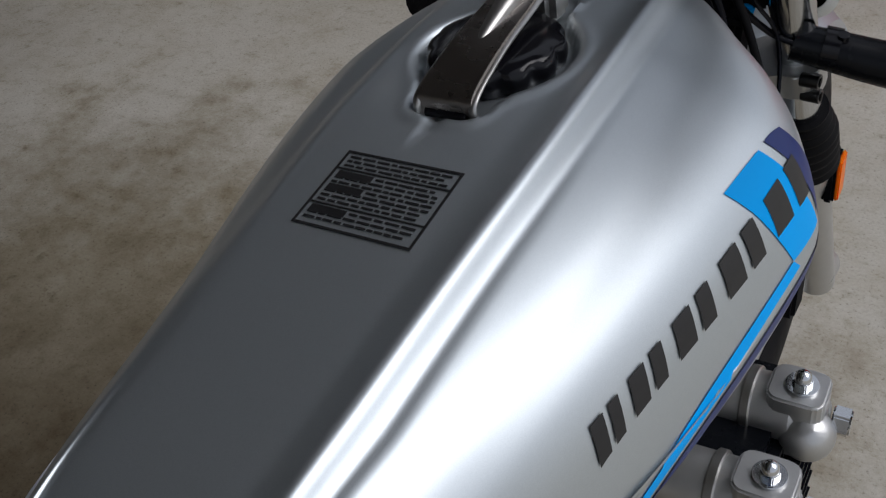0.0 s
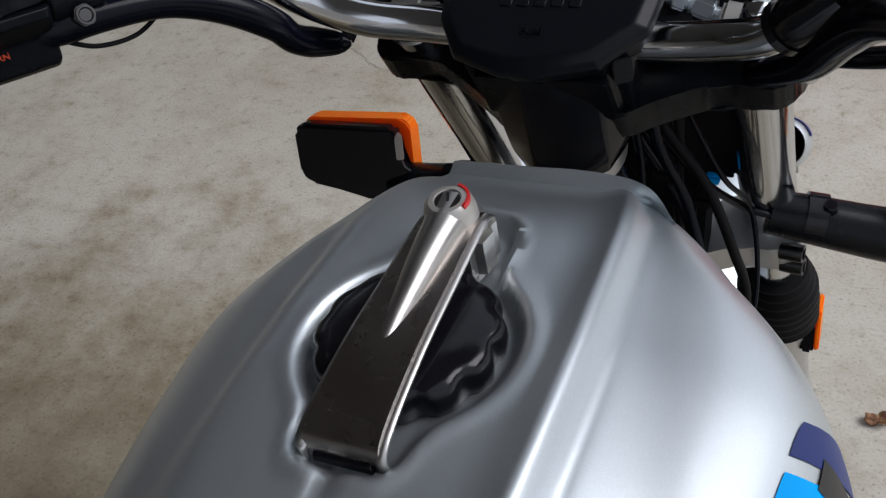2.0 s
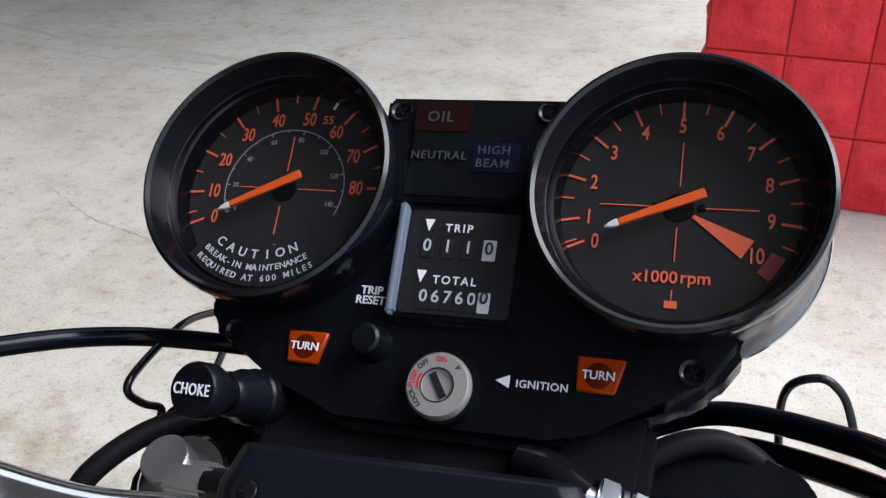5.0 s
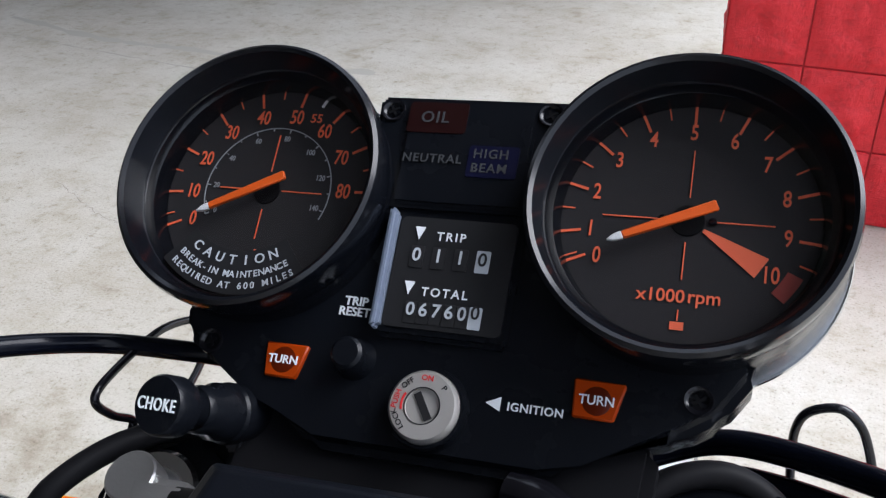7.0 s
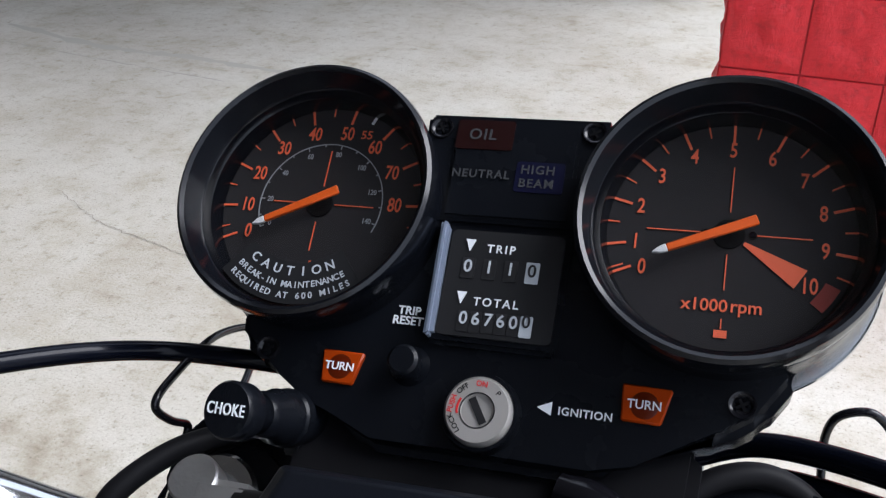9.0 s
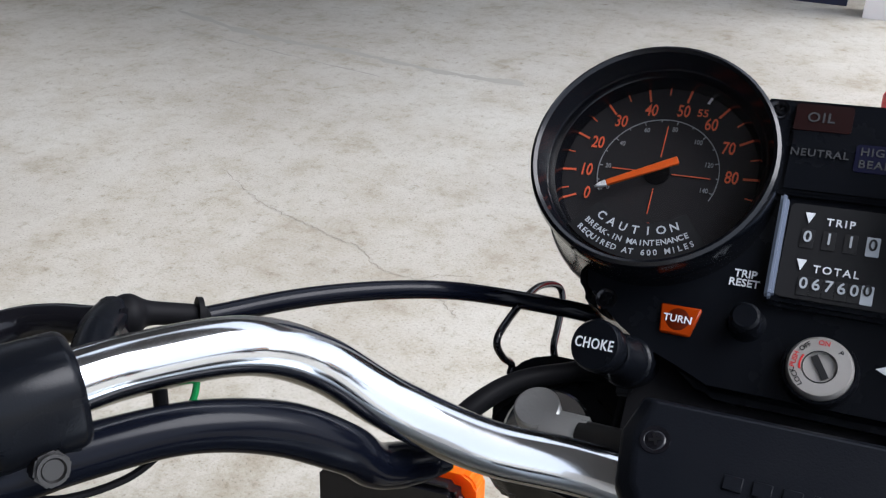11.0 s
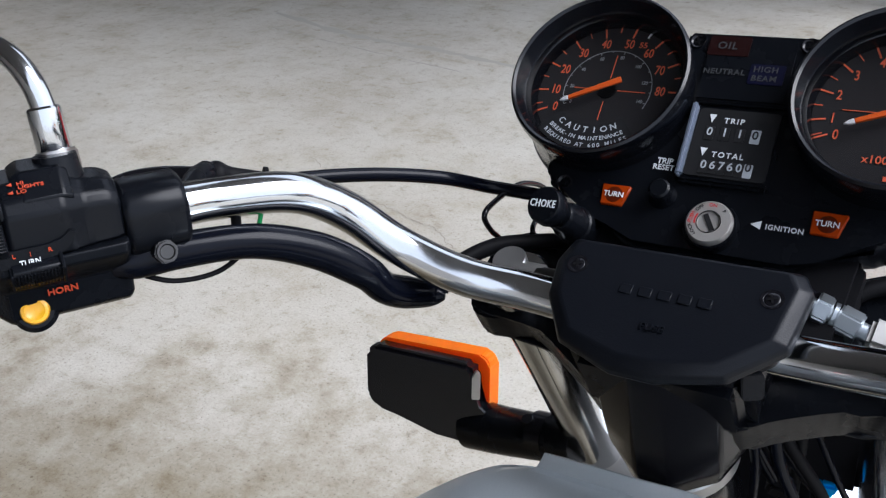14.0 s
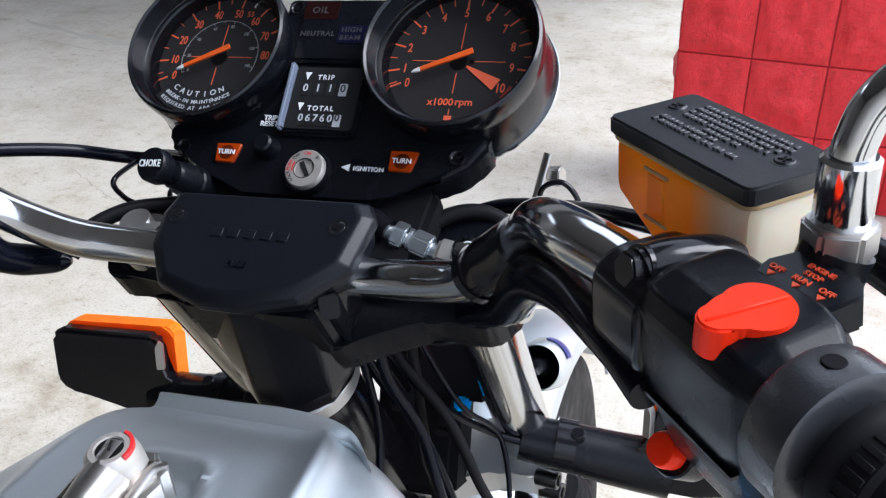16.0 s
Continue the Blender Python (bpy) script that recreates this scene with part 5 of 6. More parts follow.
# horn button
HB = L0 @ Vector((0.0040, -0.0330, 0.0620))
hn = (L0.to_3x3() @ Vector((0.90, 0.42, 0.06))).normalized()
part("horn_boss", rod(HB - hn * 0.012, HB + hn * 0.003, 0.0098, 36, 0.002), BLACK, lsw)
part("horn_button", lathe([(0.0060, -0.004), (0.0062, 0.0030), (0.0056, 0.0046), (0.0042, 0.0050), (0.0036, 0.0046), (0.0001, 0.0043)], axis_frame(HB + hn * 0.002, HB + hn), 36), YELLOW_PLASTIC, lsw, "yellow horn button")


def on_rear(m, nx, ny, words, size, col, off, owner, depth=0.0003, narrow=1.0):
    """Lettering on a face that looks back, outward end to the left."""
    n = (m.to_3x3() @ Vector((nx, ny, 0))).normalized()
    xdir = -(m.to_3x3() @ Vector((0, 0, 1)))
    xdir = (xdir - n * xdir.dot(n)).normalized()
    up = n.cross(xdir)
    for word, at in words:
        p = m @ Vector(at)
        part("lettering", text_mesh(word, size, plane_frame(p + n * off, xdir, up), depth, narrow=narrow), col, owner)


on_rear(L0, 0.64, 0.77, [("HI", (0.0107, 0.0273, 0.0566)), ("LIGHTS", (0.0122, 0.0261, 0.0528)), ("LO", (0.0138, 0.0248, 0.0568))], 0.0022, SWITCH_INK, 0.0003, lsw, narrow=1.4)
for at in ((0.0107, 0.0273, 0.0606), (0.0138, 0.0248, 0.0608)):
    c = L0 @ Vector(at)
    n_ = (L0.to_3x3() @ Vector((0.64, 0.77, 0))).normalized()
    x_ = -(L0.to_3x3() @ Vector((0, 0, 1)))
    part("pointer_mark", prism([(-0.0012, 0.0), (0.0008, 0.0008), (0.0008, -0.0008)], 0.0002, 0.0007, plane_frame(c, x_, n_.cross(x_))), SWITCH_INK, lsw)
on_rear(L0, 1.0, -0.08, [("L", (0.0218, 0.0012, 0.0655)), ("I", (0.0218, 0.0008, 0.0592)), ("R", (0.0218, 0.0012, 0.0515))], 0.0027, SWITCH_INK, 0.0003, lsw)
on_rear(L0, 1.0, -0.05, [("TURN", (0.0218, -0.0024, 0.0598))], 0.0031, WHITE_INK, 0.0004, lsw)
on_rear(L0, 0.987, -0.159, [("HORN", (0.0098, -0.0232, 0.0495))], 0.0044, SWITCH_INK, 0.0008, lsw)


def hand_grip(m, s0, s1, name_label, r=0.0158):
    prof = [(0.0105, s0), (r + 0.0022, s0), (r + 0.0028, s0 + 0.002), (r + 0.0022, s0 + 0.004), (r + 0.0012, s0 + 0.006), (r + 0.0012, s0 + 0.013), (r, s0 + 0.0145)]
    prof += [(r, s1 - 0.01), (r + 0.001, s1 - 0.004), (0.001, s1)]
    g = bpart("hand_grip", lathe(prof, m, 40), RUBBER, name_label)
    k = 0
    for i in range(14):
        for j in range(5):
            a = 2 * math.pi * i / 14
            c = m @ Matrix.Rotation(a, 4, "Z") @ Matrix.Translation((r, 0, s0 + 0.026 + j * 0.017))
            part("grip_pad", box(0.0012, 0.0048, 0.0120, c, 0.0005, 1), RUBBER, g)
    for i in range(30):
        c = m @ Matrix.Rotation(2 * math.pi * i / 30, 4, "Z") @ Matrix.Translation((r + 0.0012, 0, s0 + 0.0095))
        part("grip_stud", box(0.0008, 0.0018, 0.0060, c, 0.0002, 1), RUBBER, g)
    return g


hand_grip(L0, 0.0812, 0.190, "black rubber hand grip", 0.0120)


def mirror_stem(pts, foot, label, r=0.0052):
    stem = bpart("mirror_stem", tube(pts, r, 24, 10), CHROME, label)
    a, b = Vector(foot), Vector(pts[0])
    d = (Vector(pts[1]) - b).normalized()
    k = r / 0.0052
    part("stem_sleeve", lathe([(0.0066 * k, -0.010), (0.0072 * k, -0.009), (0.0072 * k, 0.009), (0.0062 * k, 0.010), (0.0052 * k, 0.010)], axis_frame(b + d * 0.008, b + d), 28), CHROME, stem)
    part("lock_nut", hex_bolt(b - d * 0.011, b - d * 0.001, 0.0098 * k), STEEL, stem, "steel lock nut")
    part("thread", rod(b - d * 0.016, b, 0.0055, 16), STEEL, stem)


mirror_stem([(-0.2314, 0.0013, 1.0985), (-0.2349, 0.0043, 1.1160), (-0.2394, 0.0053, 1.1270), (-0.2484, 0.0058, 1.1360), (-0.2624, 0.0053, 1.1420), (-0.2904, 0.0043, 1.1520), (-0.3354, 0.0033, 1.1680)], (-0.23, 0, 1.09), "chrome mirror stem on the left grip")

# right controls; x points forward here, y up, z outward
RO, RA = (0.2045, 0.0235, 1.062), (0.62, -0.784, 0.02)
R0 = grip_frame(RO, RA, 0)
mc = bpart("master_cylinder", loft([(0.000, rounded(0.038, 0.036, 0.012, 5, 0.0015, -0.004)), (0.029, rounded(0.038, 0.036, 0.012, 5, 0.0015, -0.004))], R0), BLACK_GLOSS, "black brake master cylinder clamp")
add_bevel(mc, 0.003, 3)
part("cylinder_body", tube([(0.212, 0.022, 1.056), (0.224, 0.038, 1.054), (0.240, 0.050, 1.052), (0.25, 0.058, 1.050)], 0.0115, 26, 6), BLACK_GLOSS, mc)
part("clamp_ear", tube([(0.2075, 0.0052, 1.0740), (0.2150, 0.0105, 1.0745), (0.2265, 0.0175, 1.0725), (0.2310, 0.0210, 1.0690)], lambda t: 0.0074 + 0.0012 * t, 26, 4), BLACK_GLOSS, mc)
part("clamp_bolt", hex_bolt((0.2085, 0.0062, 1.0745), (0.2032, 0.0018, 1.0762), 0.0060), BLACK_GLOSS, mc, "black hexagon bolt")
part("bolt_washer", rod((0.2088, 0.0065, 1.0744), (0.2068, 0.0048, 1.0750), 0.0076, 28), BLACK_GLOSS, mc)
part("clamp_ear", tube([(0.1995, 0.0250, 1.037), (0.2045, 0.0320, 1.043)], 0.0095, 24, 4), BLACK_GLOSS, mc)
part("clamp_bolt", hex_bolt((0.2040, 0.0190, 1.0390), (0.2015, 0.0110, 1.0375), 0.0062), BLACK_GLOSS, mc, "black hexagon bolt")
# reservoir: x along the long side, y along the short one
RES = plane_frame((0.2248, 0.0592, 1.0950), (0.672, -0.7405, 0), (0.7405, 0.672, 0))
RESX = RES @ Matrix(((0, 0, 1, 0), (1, 0, 0, 0), (0, 1, 0, 0), (0, 0, 0, 1)))


def res_ring(w, depth, r=0.005):
    return rounded(w, depth - 0.0060, r, 4, 0.0, -(depth + 0.0060) / 2)


res = bpart("brake_fluid_reservoir", loft([(x * 1.055, res_ring(w * 1.075, d)) for x, w, d in ((-0.0335, 0.024, 0.026), (-0.0325, 0.029, 0.028), (-0.0300, 0.0315, 0.0295), (-0.0120, 0.032, 0.0385), (0.0, 0.032, 0.0415), (0.0300, 0.0315, 0.0420), (0.0325, 0.029, 0.0410), (0.0335, 0.024, 0.0390))], RESX), RESERVOIR, "translucent amber brake fluid reservoir")
part("reservoir_rim", prism(rounded(0.0725, 0.0360, 0.005, 4), -0.0080, -0.0056, RES, 0.0008, 1), MILKY, res, "milky plastic rim")
part("fluid_window", box(0.0095, 0.0012, 0.0165, RES @ Matrix.Translation((-0.0090, -0.0171, -0.0210)), 0.0005), FLUID, res, "bright orange sight window")
part("level_mark", box(0.0130, 0.0012, 0.0012, RES @ Matrix.Translation((-0.0090, -0.0175, -0.0118)), 0.0003, 1), MILKY, res)
part("level_mark", box(0.0130, 0.0012, 0.0012, RES @ Matrix.Translation((-0.0090, -0.0175, -0.0298)), 0.0003, 1), MILKY, res)
lid = part("lid", prism(rounded(0.0745, 0.0375, 0.0035, 3), -0.0058, 0.0005, RES, 0.0018, 2), LID_BLACK, res, "black moulded lid")
for sx, sy in ((-0.0288, 0.0050), (0.0270, 0.0030)):
    sm = RES @ Matrix.Translation((sx, sy, 0.0002))
    part("lid_screw", lathe([(0.0001, 0.0008), (0.0030, 0.0010), (0.0034, 0.0004), (0.0042, 0.0004), (0.0044, 0.0)], sm, 22), LID_BLACK, res)
    for turn in (40, 130):
        part("screw_slot", box(0.0040, 0.0009, 0.0005, sm @ Matrix.Rotation(radians(turn), 4, "Z") @ Matrix.Translation((0, 0, 0.0010)), 0), BLACK_MATT, res)
rnd = random.Random(11)
for j, (x0, x1) in enumerate(((-0.0220, 0.0230), (-0.0225, 0.0235), (-0.0220, 0.0215), (-0.0210, 0.0210), (-0.0060, 0.0110), (-0.0250, 0.0040), (-0.0250, 0.0170))):
    x = x0
    while x < x1:
        w = rnd.uniform(0.0012, 0.0021)
        part("raised_print", box(w, 0.0022, 0.0012, RES @ Matrix.Translation((x + w / 2, 0.0122 - j * 0.0033, 0.0008)), 0.0002, 1), LID_PRINT, res)
        x += w + (rnd.uniform(0.0005, 0.0008) if rnd.random() < 0.8 else 0.0018)
part("foot", tube([(0.2248, 0.0592, 1.040), (0.2248, 0.0592, 1.060)], 0.010, 16, 3), BLACK_GLOSS, res)

RSEC = [(-0.0175, 0.0090), (-0.0150, 0.0165), (-0.0060, 0.0205), (0.0130, 0.0215), (0.0180, 0.0150), (0.0180, -0.0200), (0.0120, -0.0460), (-0.0010, -0.0500), (-0.0075, -0.0400), (-0.0145, -0.0220), (-0.0175, -0.0060)]
rsw = bpart("switch_housing", loft([(0.0250, scaled(RSEC, 0.82)), (0.0300, scaled(RSEC, 0.95)), (0.0360, scaled(RSEC, 1.0)), (0.0680, scaled(RSEC, 1.0)), (0.0740, scaled(RSEC, 0.94)), (0.0790, scaled(RSEC, 0.80))], R0), BLACK, "black throttle side switch housing with red switches")
soften(rsw.data, 12)
add_bevel(rsw, 0.0013, 3, 12)
part("split_line", loft([(0.0300, [(-0.0166, -0.0180), (-0.0166, -0.0192), (0.0186, -0.0192), (0.0186, -0.0180)]), (0.0740, [(-0.0166, -0.0180), (-0.0166, -0.0192), (0.0186, -0.0192), (0.0186, -0.0180)])], R0), BLACK_GLOSS, rsw)
# kill switch
KS = plane_frame((0.2407, -0.0262, 1.0815), (0.90, 0.43, 0.0), (-0.43, 0.90, 0.12))
part("switch_well", lathe([(0.0108, -0.006), (0.0116, -0.001), (0.0126, -0.001), (0.0132, -0.008)], KS, 40), BLACK, rsw)
kp = []
for k in range(40):
    a = 2 * math.pi * k / 40
    r = 0.0094
    d = math.cos(a - radians(188))
    if d > 0.80:
        r = 0.0096 + 0.0072 * (d - 0.80) / 0.20
    kp.append((r * math.cos(a), r * math.sin(a)))
part("stop_switch", prism(kp, -0.006, 0.0046, KS, 0.0018, 3), RED_PLASTIC, rsw, "red engine stop switch")
part("switch_rib", prism([(-0.0148, -0.0030), (0.0086, 0.0014), (0.0084, 0.0022), (-0.0150, -0.0022)], 0.0043, 0.0053, KS, 0.0004, 1), RED_PLASTIC, rsw)
KT = plane_frame((0.2510, -0.0109, 1.0840), (0.74, -0.67, 0.0), (0.67, 0.74, 0.15))
for word, x, y in (("OFF", -0.0083, 0.0), ("RUN", 0.0, 0.0), ("OFF", 0.0080, 0.0)):
    part("lettering", text_mesh(word, 0.0027, KT @ Matrix.Translation((x, y, 0.0012)), 0.0003), SWITCH_INK, rsw)
    part("pointer_mark", prism([(x - 0.0013, y - 0.0018), (x + 0.0013, y - 0.0018), (x, y - 0.0036)], 0.0009, 0.0014, KT), SWITCH_INK, rsw)
part("lettering", text_mesh("ENGINE", 0.0024, KT @ Matrix.Translation((0.0010, 0.0062, 0.0012)), 0.0003), SWITCH_INK, rsw)
part("lettering", text_mesh("STOP", 0.0024, KT @ Matrix.Translation((0.0010, 0.0032, 0.0012)), 0.0003), SWITCH_INK, rsw)
part("label_plate", prism([(-0.0125, -0.0050), (0.0125, -0.0050), (0.0150, 0.0050), (0.0100, 0.0110), (-0.0100, 0.0110), (-0.0140, 0.0020)], -0.010, 0.0010, KT, 0.0010, 2), BLACK, rsw)
# start button
sb0 = Vector((0.2177, -0.0043, 1.0165))
sn = Vector((-0.55, -0.60, 0.55)).normalized()
part("start_button", lathe([(0.0058, -0.008), (0.0060, 0.003), (0.0052, 0.0052), (0.0038, 0.0056), (0.0001, 0.0056)], axis_frame(sb0 - sn * 0.002, sb0 + sn), 30), RED_PLASTIC, rsw, "red round start button")
part("button_boss", rod(sb0 - sn * 0.014, sb0 - sn * 0.003, 0.0085, 28), BLACK, rsw)
tf = bpart("throttle_flange", lathe([(0.0105, 0.0800), (0.0205, 0.0805), (0.0212, 0.0820), (0.0212, 0.0950), (0.0195, 0.0960), (0.0105, 0.0960)], R0, 48), GREY_MOULD, "grey moulded throttle flange")
part("cable_hole", rod((0.2579, -0.0455, 1.080), (0.2579, -0.0455, 1.0852), 0.0030, 24), BLACK_MATT, tf, "dark round hole")
hand_grip(R0, 0.100, 0.21, "black rubber throttle grip", 0.0150)
mirror_stem([(0.2600, 0.0060, 1.0960), (0.2602, 0.0055, 1.1080), (0.2610, 0.0055, 1.1180), (0.2660, 0.0060, 1.1300), (0.2800, 0.0060, 1.1420), (0.3050, 0.0055, 1.153), (0.345, 0.005, 1.168)], (0.26, 0.006, 1.07), "chrome mirror stem on the throttle side", 0.0056)
part("mirror_boss", tube([(0.2520, 0.0010, 1.058), (0.2600, 0.0060, 1.0865)], 0.0100, 24, 4), BLACK, rsw)
bpart("brake_lever", tube([(0.246, 0.062, 1.072), (0.270, 0.030, 1.072), (0.300, -0.010, 1.070), (0.34, -0.06, 1.068)], 0.0058, 16, 8, True, 1.3), BLACK_GLOSS, "black brake lever")

# dark stays between panel and forks
bpart("meter_stay", prism([(-0.070, -0.03), (0.070, -0.03), (0.074, 0.03), (0.05, 0.05), (-0.05, 0.05), (-0.074, 0.03)], -0.012, 0.012, plane_frame((0, 0.178, 0.975), (1, 0, 0), (0, math.cos(RAKE), math.sin(RAKE))), 0.004, 2), BLACK_MATT, "black stay under the instrument panel")
bpart("bar_holder", box(0.088, 0.050, 0.05, pose(0, 0.135, 0.968, 27), 0.008, 3), BLACK, "black handlebar holder")
for s, ear in ((1, [(0.060, 0.190, 0.975), (0.076, 0.203, 0.982), (0.092, 0.2105, 0.982), (0.106, 0.2110, 0.976), (0.1165, 0.2050, 0.966), (0.1230, 0.1880, 0.958), (0.126, 0.170, 0.953)]), (-1, [(-0.060, 0.205, 0.968), (-0.0866, 0.206, 0.9766), (-0.1007, 0.1922, 0.9818), (-0.1157, 0.1735, 0.9857), (-0.1276, 0.152, 0.9828), (-0.133, 0.140, 0.972)])):
    e = bpart("fork_ear", tube(ear, 0.0046, 16, 8), RUBBER, "curved black bracket round the fork top")
    part("ear_plate", prism(rounded(0.062, 0.050, 0.018, 5), -0.003, 0.003, plane_frame((0.098 * s, 0.188, 0.964), (1, 0, 0), (0, math.cos(RAKE), math.sin(RAKE))), 0.0015, 2), BLACK, e)
bpart("throttle_cable", tube([(0.030, 0.215, 0.955), (0.0694, 0.2401, 0.9609), (0.0978, 0.2393, 0.9716), (0.1379, 0.2137, 0.9859), (0.158, 0.185, 1.000), (0.19, 0.140, 1.02), (0.225, 0.095, 1.035), (0.25, 0.06, 1.035)], 0.0048, 16, 8), VINYL, "black throttle cable")
bpart("throttle_cable", tube([(0.030, 0.208, 0.9450), (0.0694, 0.2331, 0.9507), (0.0978, 0.2323, 0.9614), (0.1379, 0.2067, 0.9757), (0.158, 0.178, 0.990), (0.19, 0.130, 1.005), (0.225, 0.085, 1.02), (0.245, 0.05, 1.03)], 0.0048, 16, 8), VINYL, "black throttle cable")
bpart("brake_hose", tube([(0.070, 0.190, 0.945), (0.100, 0.195, 0.945), (0.130, 0.185, 0.948), (0.160, 0.160, 0.962), (0.195, 0.120, 0.99), (0.235, 0.085, 1.02), (0.25, 0.066, 1.05)], 0.0058, 16, 8), VINYL, "black rubber brake hose")


def wire_hook(pts, label):
    bpart("wire_hook", tube(pts, 0.0017, 10, 6), BLACK_GLOSS, label)


wire_hook([(-0.126, 0.1945, 0.9735), (-0.126, 0.1967, 0.9777), (-0.126, 0.1880, 0.9870), (-0.126, 0.1820, 0.9985), (-0.126, 0.1920, 1.0020), (-0.126, 0.2231, 1.0003), (-0.126, 0.2450, 0.9920), (-0.124, 0.2560, 0.9840), (-0.120, 0.2480, 0.9810), (-0.116, 0.2300, 0.9790), (-0.112, 0.2130, 0.9780), (-0.108, 0.2120, 0.9700), (-0.098, 0.2150, 0.9620)], "bent black wire cable guide")
wire_hook([(0.1170, 0.238, 0.9400), (0.1160, 0.250, 0.9600), (0.1165, 0.250, 0.9740), (0.1205, 0.250, 0.9815), (0.1300, 0.250, 0.9842), (0.1370, 0.250, 0.9780), (0.1410, 0.250, 0.9680), (0.1440, 0.247, 0.9560)], "bent black wire cable guide")
# bright stays beside the tachometer
stay = bpart("lamp_stay", tube([(0.082, 0.322, 0.895), (0.090, 0.334, 0.922), (0.0985, 0.350, 0.958)], 0.0034, 14, 6, True, 0.5), STEEL, "bright metal stay")
part("stay_nut", hex_bolt((0.0990, 0.3510, 0.9405), (0.1085, 0.3490, 0.9415), 0.0075), STEEL, stay)

# silver cup behind the fork, front wheel and mudguard
HL = axis_frame((0.0990, 0.2930, 0.8178), (0.0960, 0.3770, 0.7670)) @ Matrix.Diagonal((0.62, 0.62, 1.5, 1.0))
shell = bpart("horn_cup", lathe([(0.0250, 0.001), (0.0262, -0.001), (0.0280, 0.000), (0.0305, 0.012), (0.0320, 0.024), (0.0300, 0.033), (0.0200, 0.042), (0.0001, 0.044)], HL, 48), TANK, "silver painted cup with navy stripes")
part("cup_stripe", arc_strip(0.0315, 0.0325, 95, 160, 0.012, 0.022, HL, 12), NAVY, shell)
part("cup_lining", lathe([(0.0250, 0.001), (0.0245, 0.010), (0.0180, 0.022), (0.0001, 0.024)], HL, 40), BLACK_GLOSS, shell)
part("cup_core", lathe([(0.0001, -0.004), (0.008, -0.003), (0.013, 0.004), (0.014, 0.020)], HL, 32), BLACK_GLOSS, shell)
wheel = bpart("front_wheel", lathe([(0.185, -0.035), (0.20, -0.047), (0.25, -0.050), (0.285, -0.042), (0.303, -0.020), (0.306, 0.0), (0.303, 0.020), (0.285, 0.042), (0.25, 0.050), (0.20, 0.047), (0.185, 0.035)], axis_frame((0, 0.535, 0.306), (1, 0.535, 0.306)), 72), RUBBER, "black front tyre on an alloy wheel")
part("rim", lathe([(0.186, -0.034), (0.175, -0.030), (0.165, -0.012), (0.165, 0.012), (0.175, 0.030), (0.186, 0.034)], axis_frame((0, 0.535, 0.306), (1, 0.535, 0.306)), 64), ALLOY, wheel)
part("hub", rod((-0.05, 0.535, 0.306), (0.05, 0.535, 0.306), 0.035, 32), ALLOY, wheel)
for k in range(5):
    a = 2 * math.pi * k / 5
    part("spoke", box(0.02, 0.026, 0.15, axis_frame((0, 0.535, 0.306), (0, 0.535 + math.cos(a), 0.306 + math.sin(a)), (1, 0, 0)) @ Matrix.Translation((0, 0, 0.10)), 0.004), ALLOY, wheel)
part("axle", rod((-0.115, 0.535, 0.306), (0.115, 0.535, 0.306), 0.009, 18), STEEL, wheel)
for s in (-1, 1):
    part("axle_lug", rod((0.0975 * s, 0.500, 0.32), (0.0975 * s, 0.545, 0.300), 0.024, 20), ALLOY, wheel)
mg = bmesh.new()
rings = []
for i in range(25):
    a = radians(25 + 130 * i / 24)
    c, s = math.cos(a), math.sin(a)
    ring = []
    for w, d in ((-0.062, 0.300), (-0.060, 0.318), (-0.045, 0.331), (0.0, 0.336), (0.045, 0.331), (0.060, 0.318), (0.062, 0.300), (0.058, 0.300), (0.056, 0.316), (0.043, 0.327), (0.0, 0.332), (-0.043, 0.327), (-0.056, 0.316), (-0.058, 0.300)):
        ring.append(Vector((w, 0.535 - d * c, 0.306 + d * s)))
    rings.append(ring)
ring_mesh(mg, rings)
bpart("front_mudguard", mg, TANK, "silver front mudguard")

# wires and fittings by the steering head
rnd = random.Random(3)
for i in range(8):
    x = 0.022 + 0.0045 * i + rnd.uniform(-0.006, 0.006)
    y = 0.150 + rnd.uniform(-0.012, 0.025)
    d = rnd.uniform(0.01, 0.06) if i % 3 else rnd.uniform(-0.012, 0.008)
    bpart("wire", tube([(x - 0.006, y + 0.015, 0.940), (x + 0.10 * d + rnd.uniform(-0.004, 0.004), y + 0.010, 0.905), (x + 0.45 * d + rnd.uniform(-0.006, 0.006), y + 0.018, 0.860), (x + 0.85 * d, y + rnd.uniform(0.0, 0.05), 0.810), (x + d, y + 0.03, 0.75), (x + d - 0.01, y - 0.01, 0.69)], rnd.choice((0.0013, 0.0018, 0.0026, 0.0034)), 10, 6), VINYL if i % 2 else RUBBER, "black wire by the steering head")
for x, y, z in ((0.048, 0.172, 0.872), (0.066, 0.190, 0.842)):
    bpart("wire_clip", box(0.014, 0.010, 0.012, pose(x, y, z, 25, 15, 10), 0.002), BLACK_MATT, "black clip on the wires")
bpart("wire", tube([(0.030, 0.170, 0.925), (0.062, 0.190, 0.860), (0.085, 0.222, 0.815), (0.110, 0.232, 0.800)], 0.0028, 10, 8), VINYL, "black wire by the steering head")
bpart("red_wire", tube([(0.018, 0.150, 0.930), (0.020, 0.148, 0.915), (0.021, 0.147, 0.905)], 0.0025, 10, 4), RED_INK, "short red wire")
bpart("connector", box(0.011, 0.008, 0.013, pose(0.0627, 0.2337, 0.8263, 20, 10, 20), 0.002), LIGHT_BLUE, "light blue plastic connector")
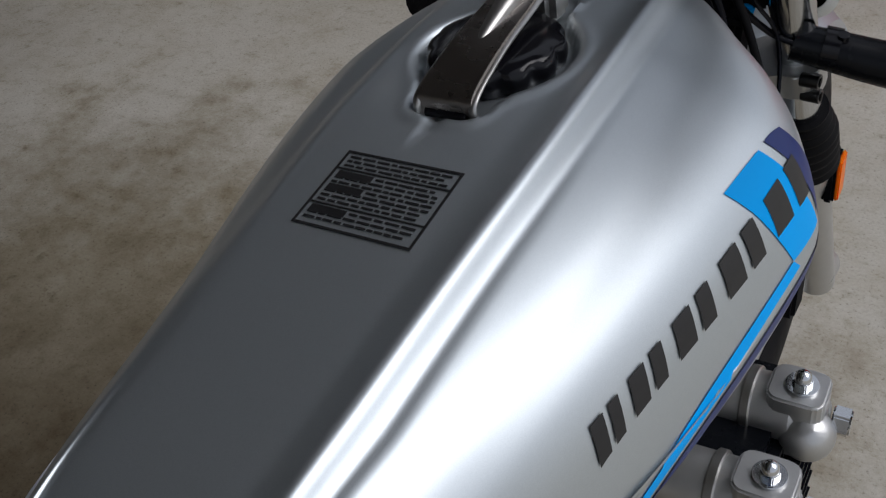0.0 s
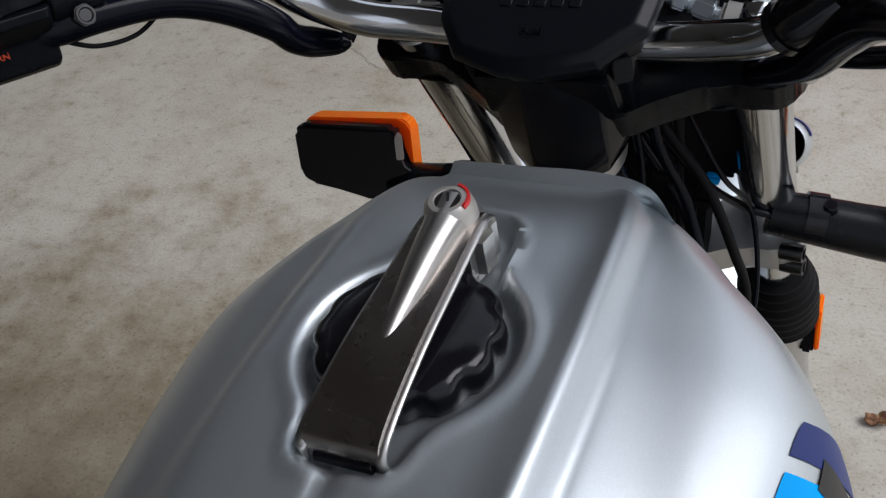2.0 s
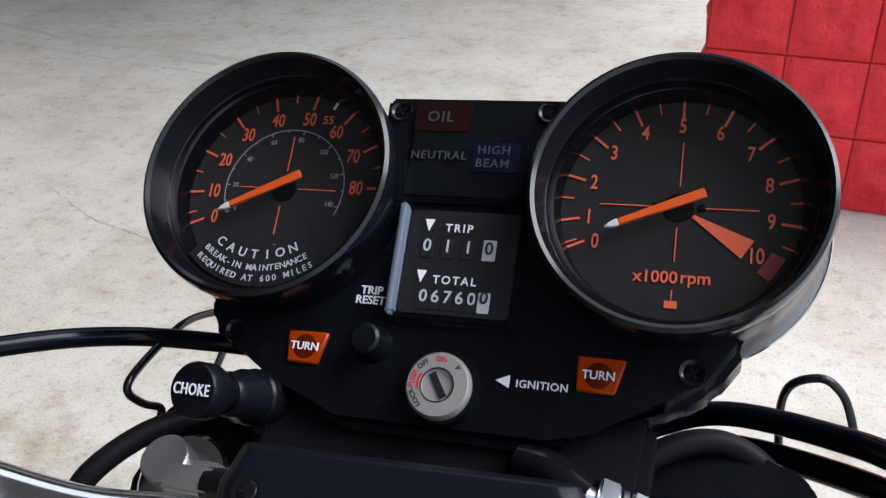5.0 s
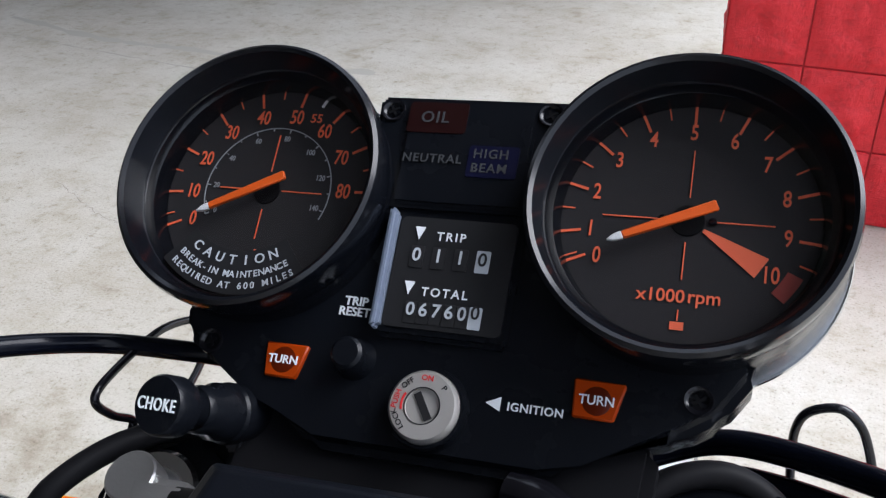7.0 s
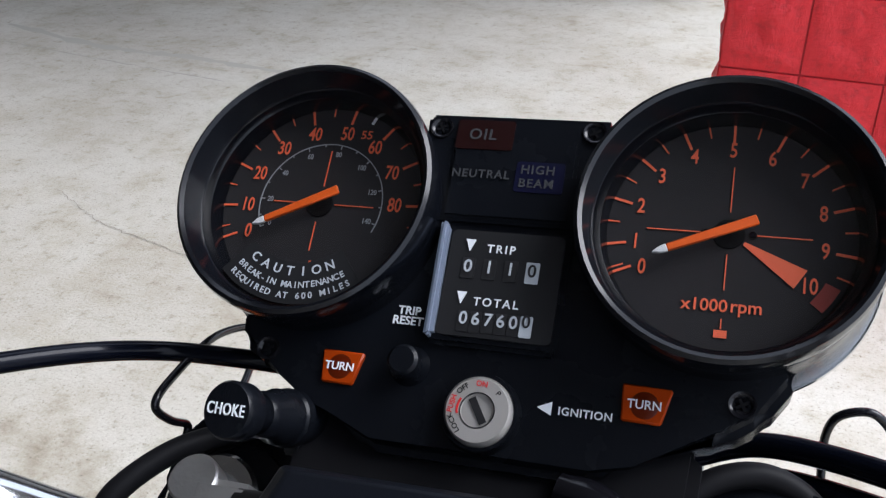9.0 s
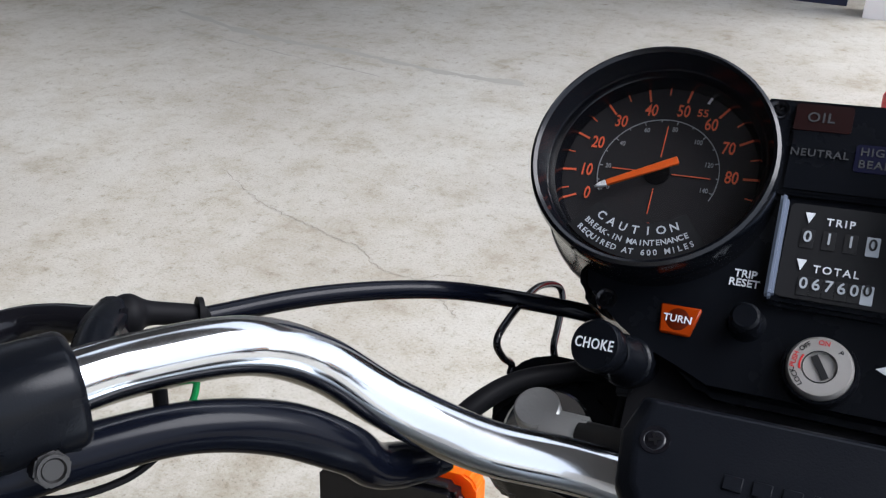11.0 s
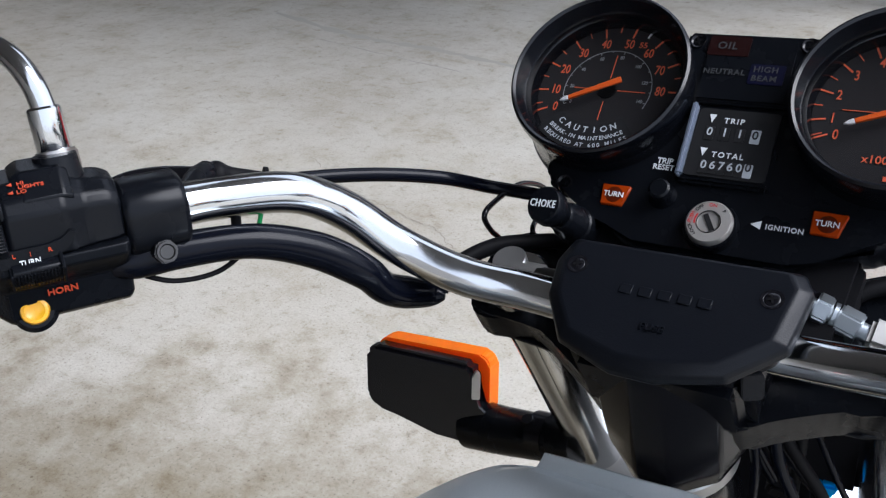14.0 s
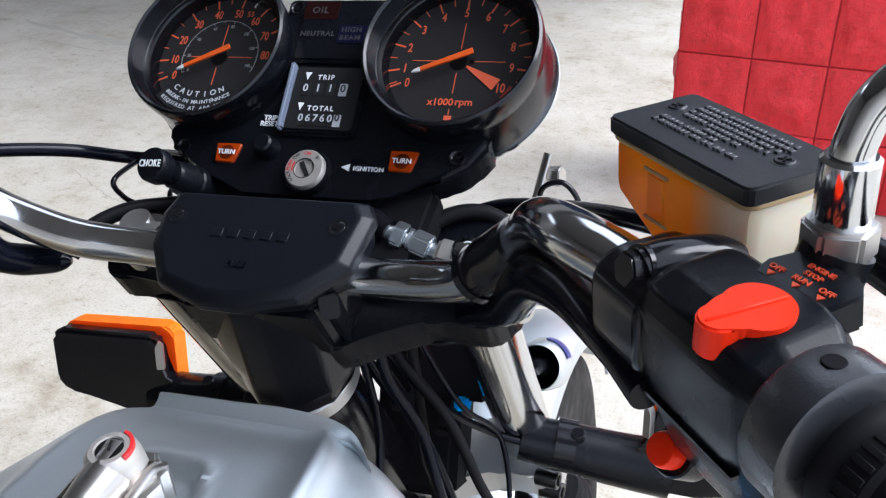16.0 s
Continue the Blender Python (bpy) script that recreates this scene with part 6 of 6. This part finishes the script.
bpart("junction_box", box(0.06, 0.04, 0.10, pose(0.03, 0.245, 0.80, -27), 0.006), BLACK_MATT, "black electrical box behind the headlamp")
bpart("horn_bracket", box(0.05, 0.012, 0.07, pose(0.055, 0.25, 0.86, -27), 0.003), BLACK_MATT, "black bracket between the forks")

# engine and frame under the tank
bpart("frame_tube", tube([(0, 0.20, 0.80), (0, 0.10, 0.80), (0, -0.10, 0.78), (0, -0.40, 0.76), (0, -0.55, 0.74)], 0.020, 18, 6), BLACK_GLOSS, "black frame tube under the tank")
for s in (-1, 1):
    bpart("frame_tube", tube([(0.02 * s, 0.215, 0.74), (0.06 * s, 0.20, 0.60), (0.09 * s, 0.18, 0.40), (0.10 * s, 0.10, 0.24), (0.10 * s, -0.30, 0.22), (0.10 * s, -0.42, 0.40), (0.08 * s, -0.45, 0.74)], 0.016, 16, 6), BLACK_GLOSS, "black frame tube beside the engine")
engine = bpart("engine", box(0.40, 0.30, 0.20, pose(0, -0.10, 0.34, 0), 0.03, 3), BLACK, "black engine with bare alloy cylinder heads")
part("cylinder_block", box(0.34, 0.17, 0.20, pose(0, -0.01, 0.50, -8), 0.01), BLACK, engine)
for k in range(7):
    part("cooling_fin", box(0.365, 0.195, 0.006, pose(0, -0.012 + k * 0.001, 0.42 + k * 0.024, -8), 0.002), BLACK, engine)
for y, z in ((0.0244, 0.632), (-0.0656, 0.632)):
    part("head_cover", prism(rounded(0.044, 0.040, 0.010, 4), -0.052, 0.0, Matrix.Translation((0.172, y, z)), 0.004, 3), ALLOY, engine, "bright alloy head cover")
    part("head_bulge", lathe([(0.0001, 0.0225), (0.0090, 0.0208), (0.0160, 0.0155), (0.0205, 0.0080), (0.0222, 0.0), (0.0205, -0.008), (0.0160, -0.0155), (0.0001, -0.0222)], pose(0.183, y - 0.012, z - 0.038, 30, 20, 0), 32), ALLOY, engine)
    part("cover_step", prism(rounded(0.048, 0.046, 0.012, 4), -0.060, -0.026, Matrix.Translation((0.172, y, z)), 0.003, 2), ALLOY, engine)
    part("head_nut", hex_bolt((0.174, y, z + 0.001), (0.174, y, z + 0.008), 0.0078), CHROME, engine)
    part("nut_washer", rod((0.174, y, z - 0.001), (0.174, y, z + 0.003), 0.0125, 28), CHROME, engine)
    part("nut_dome", lathe([(0.0066, 0.0), (0.0062, 0.004), (0.0035, 0.007), (0.0001, 0.0078)], Matrix.Translation((0.174, y, z + 0.008)), 20), CHROME, engine)
    part("side_nut", hex_bolt((0.198, y + 0.004, z - 0.032), (0.212, y + 0.004, z - 0.032), 0.012), CHROME, engine)
    part("intake_pipe", rod((0.175, y, z - 0.03), (0.09, y, z - 0.035), 0.026, 32, 0.004), ALLOY, engine)
    part("pipe_band", rod((0.142, y, z - 0.0315), (0.134, y, z - 0.032), 0.0285, 36, 0.001), STEEL, engine)
bpart("coil_bracket", box(0.018, 0.030, 0.05, pose(0.148, 0.072, 0.690, -10), 0.003), BLACK_MATT, "small black bracket under the tank")

# leaf on the floor
lf = bmesh.new()
rnd = random.Random(9)
n = 28
rows = [[lf.verts.new((0, 0, 0.004))]]
for k, f in enumerate((0.35, 0.7, 1.0)):
    row = []
    for i in range(n):
        a = 2 * math.pi * i / n
        r = 0.021 * f * (1 + 0.16 * math.cos(2 * a) + 0.10 * math.cos(5 * a + 1) + (rnd.uniform(-0.14, 0.10) if k == 2 else 0))
        row.append(lf.verts.new((r * math.cos(a), 0.74 * r * math.sin(a), 0.003 + 0.010 * f * f * abs(math.sin(1.5 * a + 0.6)) + 0.0022 * math.cos(7 * a) * f)))
    rows.append(row)
for i in range(n):
    j = (i + 1) % n
    lf.faces.new((rows[0][0], rows[1][i], rows[1][j]))
    for k in (1, 2):
        lf.faces.new((rows[k][i], rows[k + 1][i], rows[k + 1][j], rows[k][j]))
leaf = part("dry_leaf", lf, LEAF)
leaf.matrix_world = pose(0.2057, 0.7926, 0.0, 0, 0, 20)
sol = leaf.modifiers.new("thick", "SOLIDIFY")
sol.thickness = 0.0012
tagged(leaf, "curled dry brown leaf lying on the concrete", "leaf")
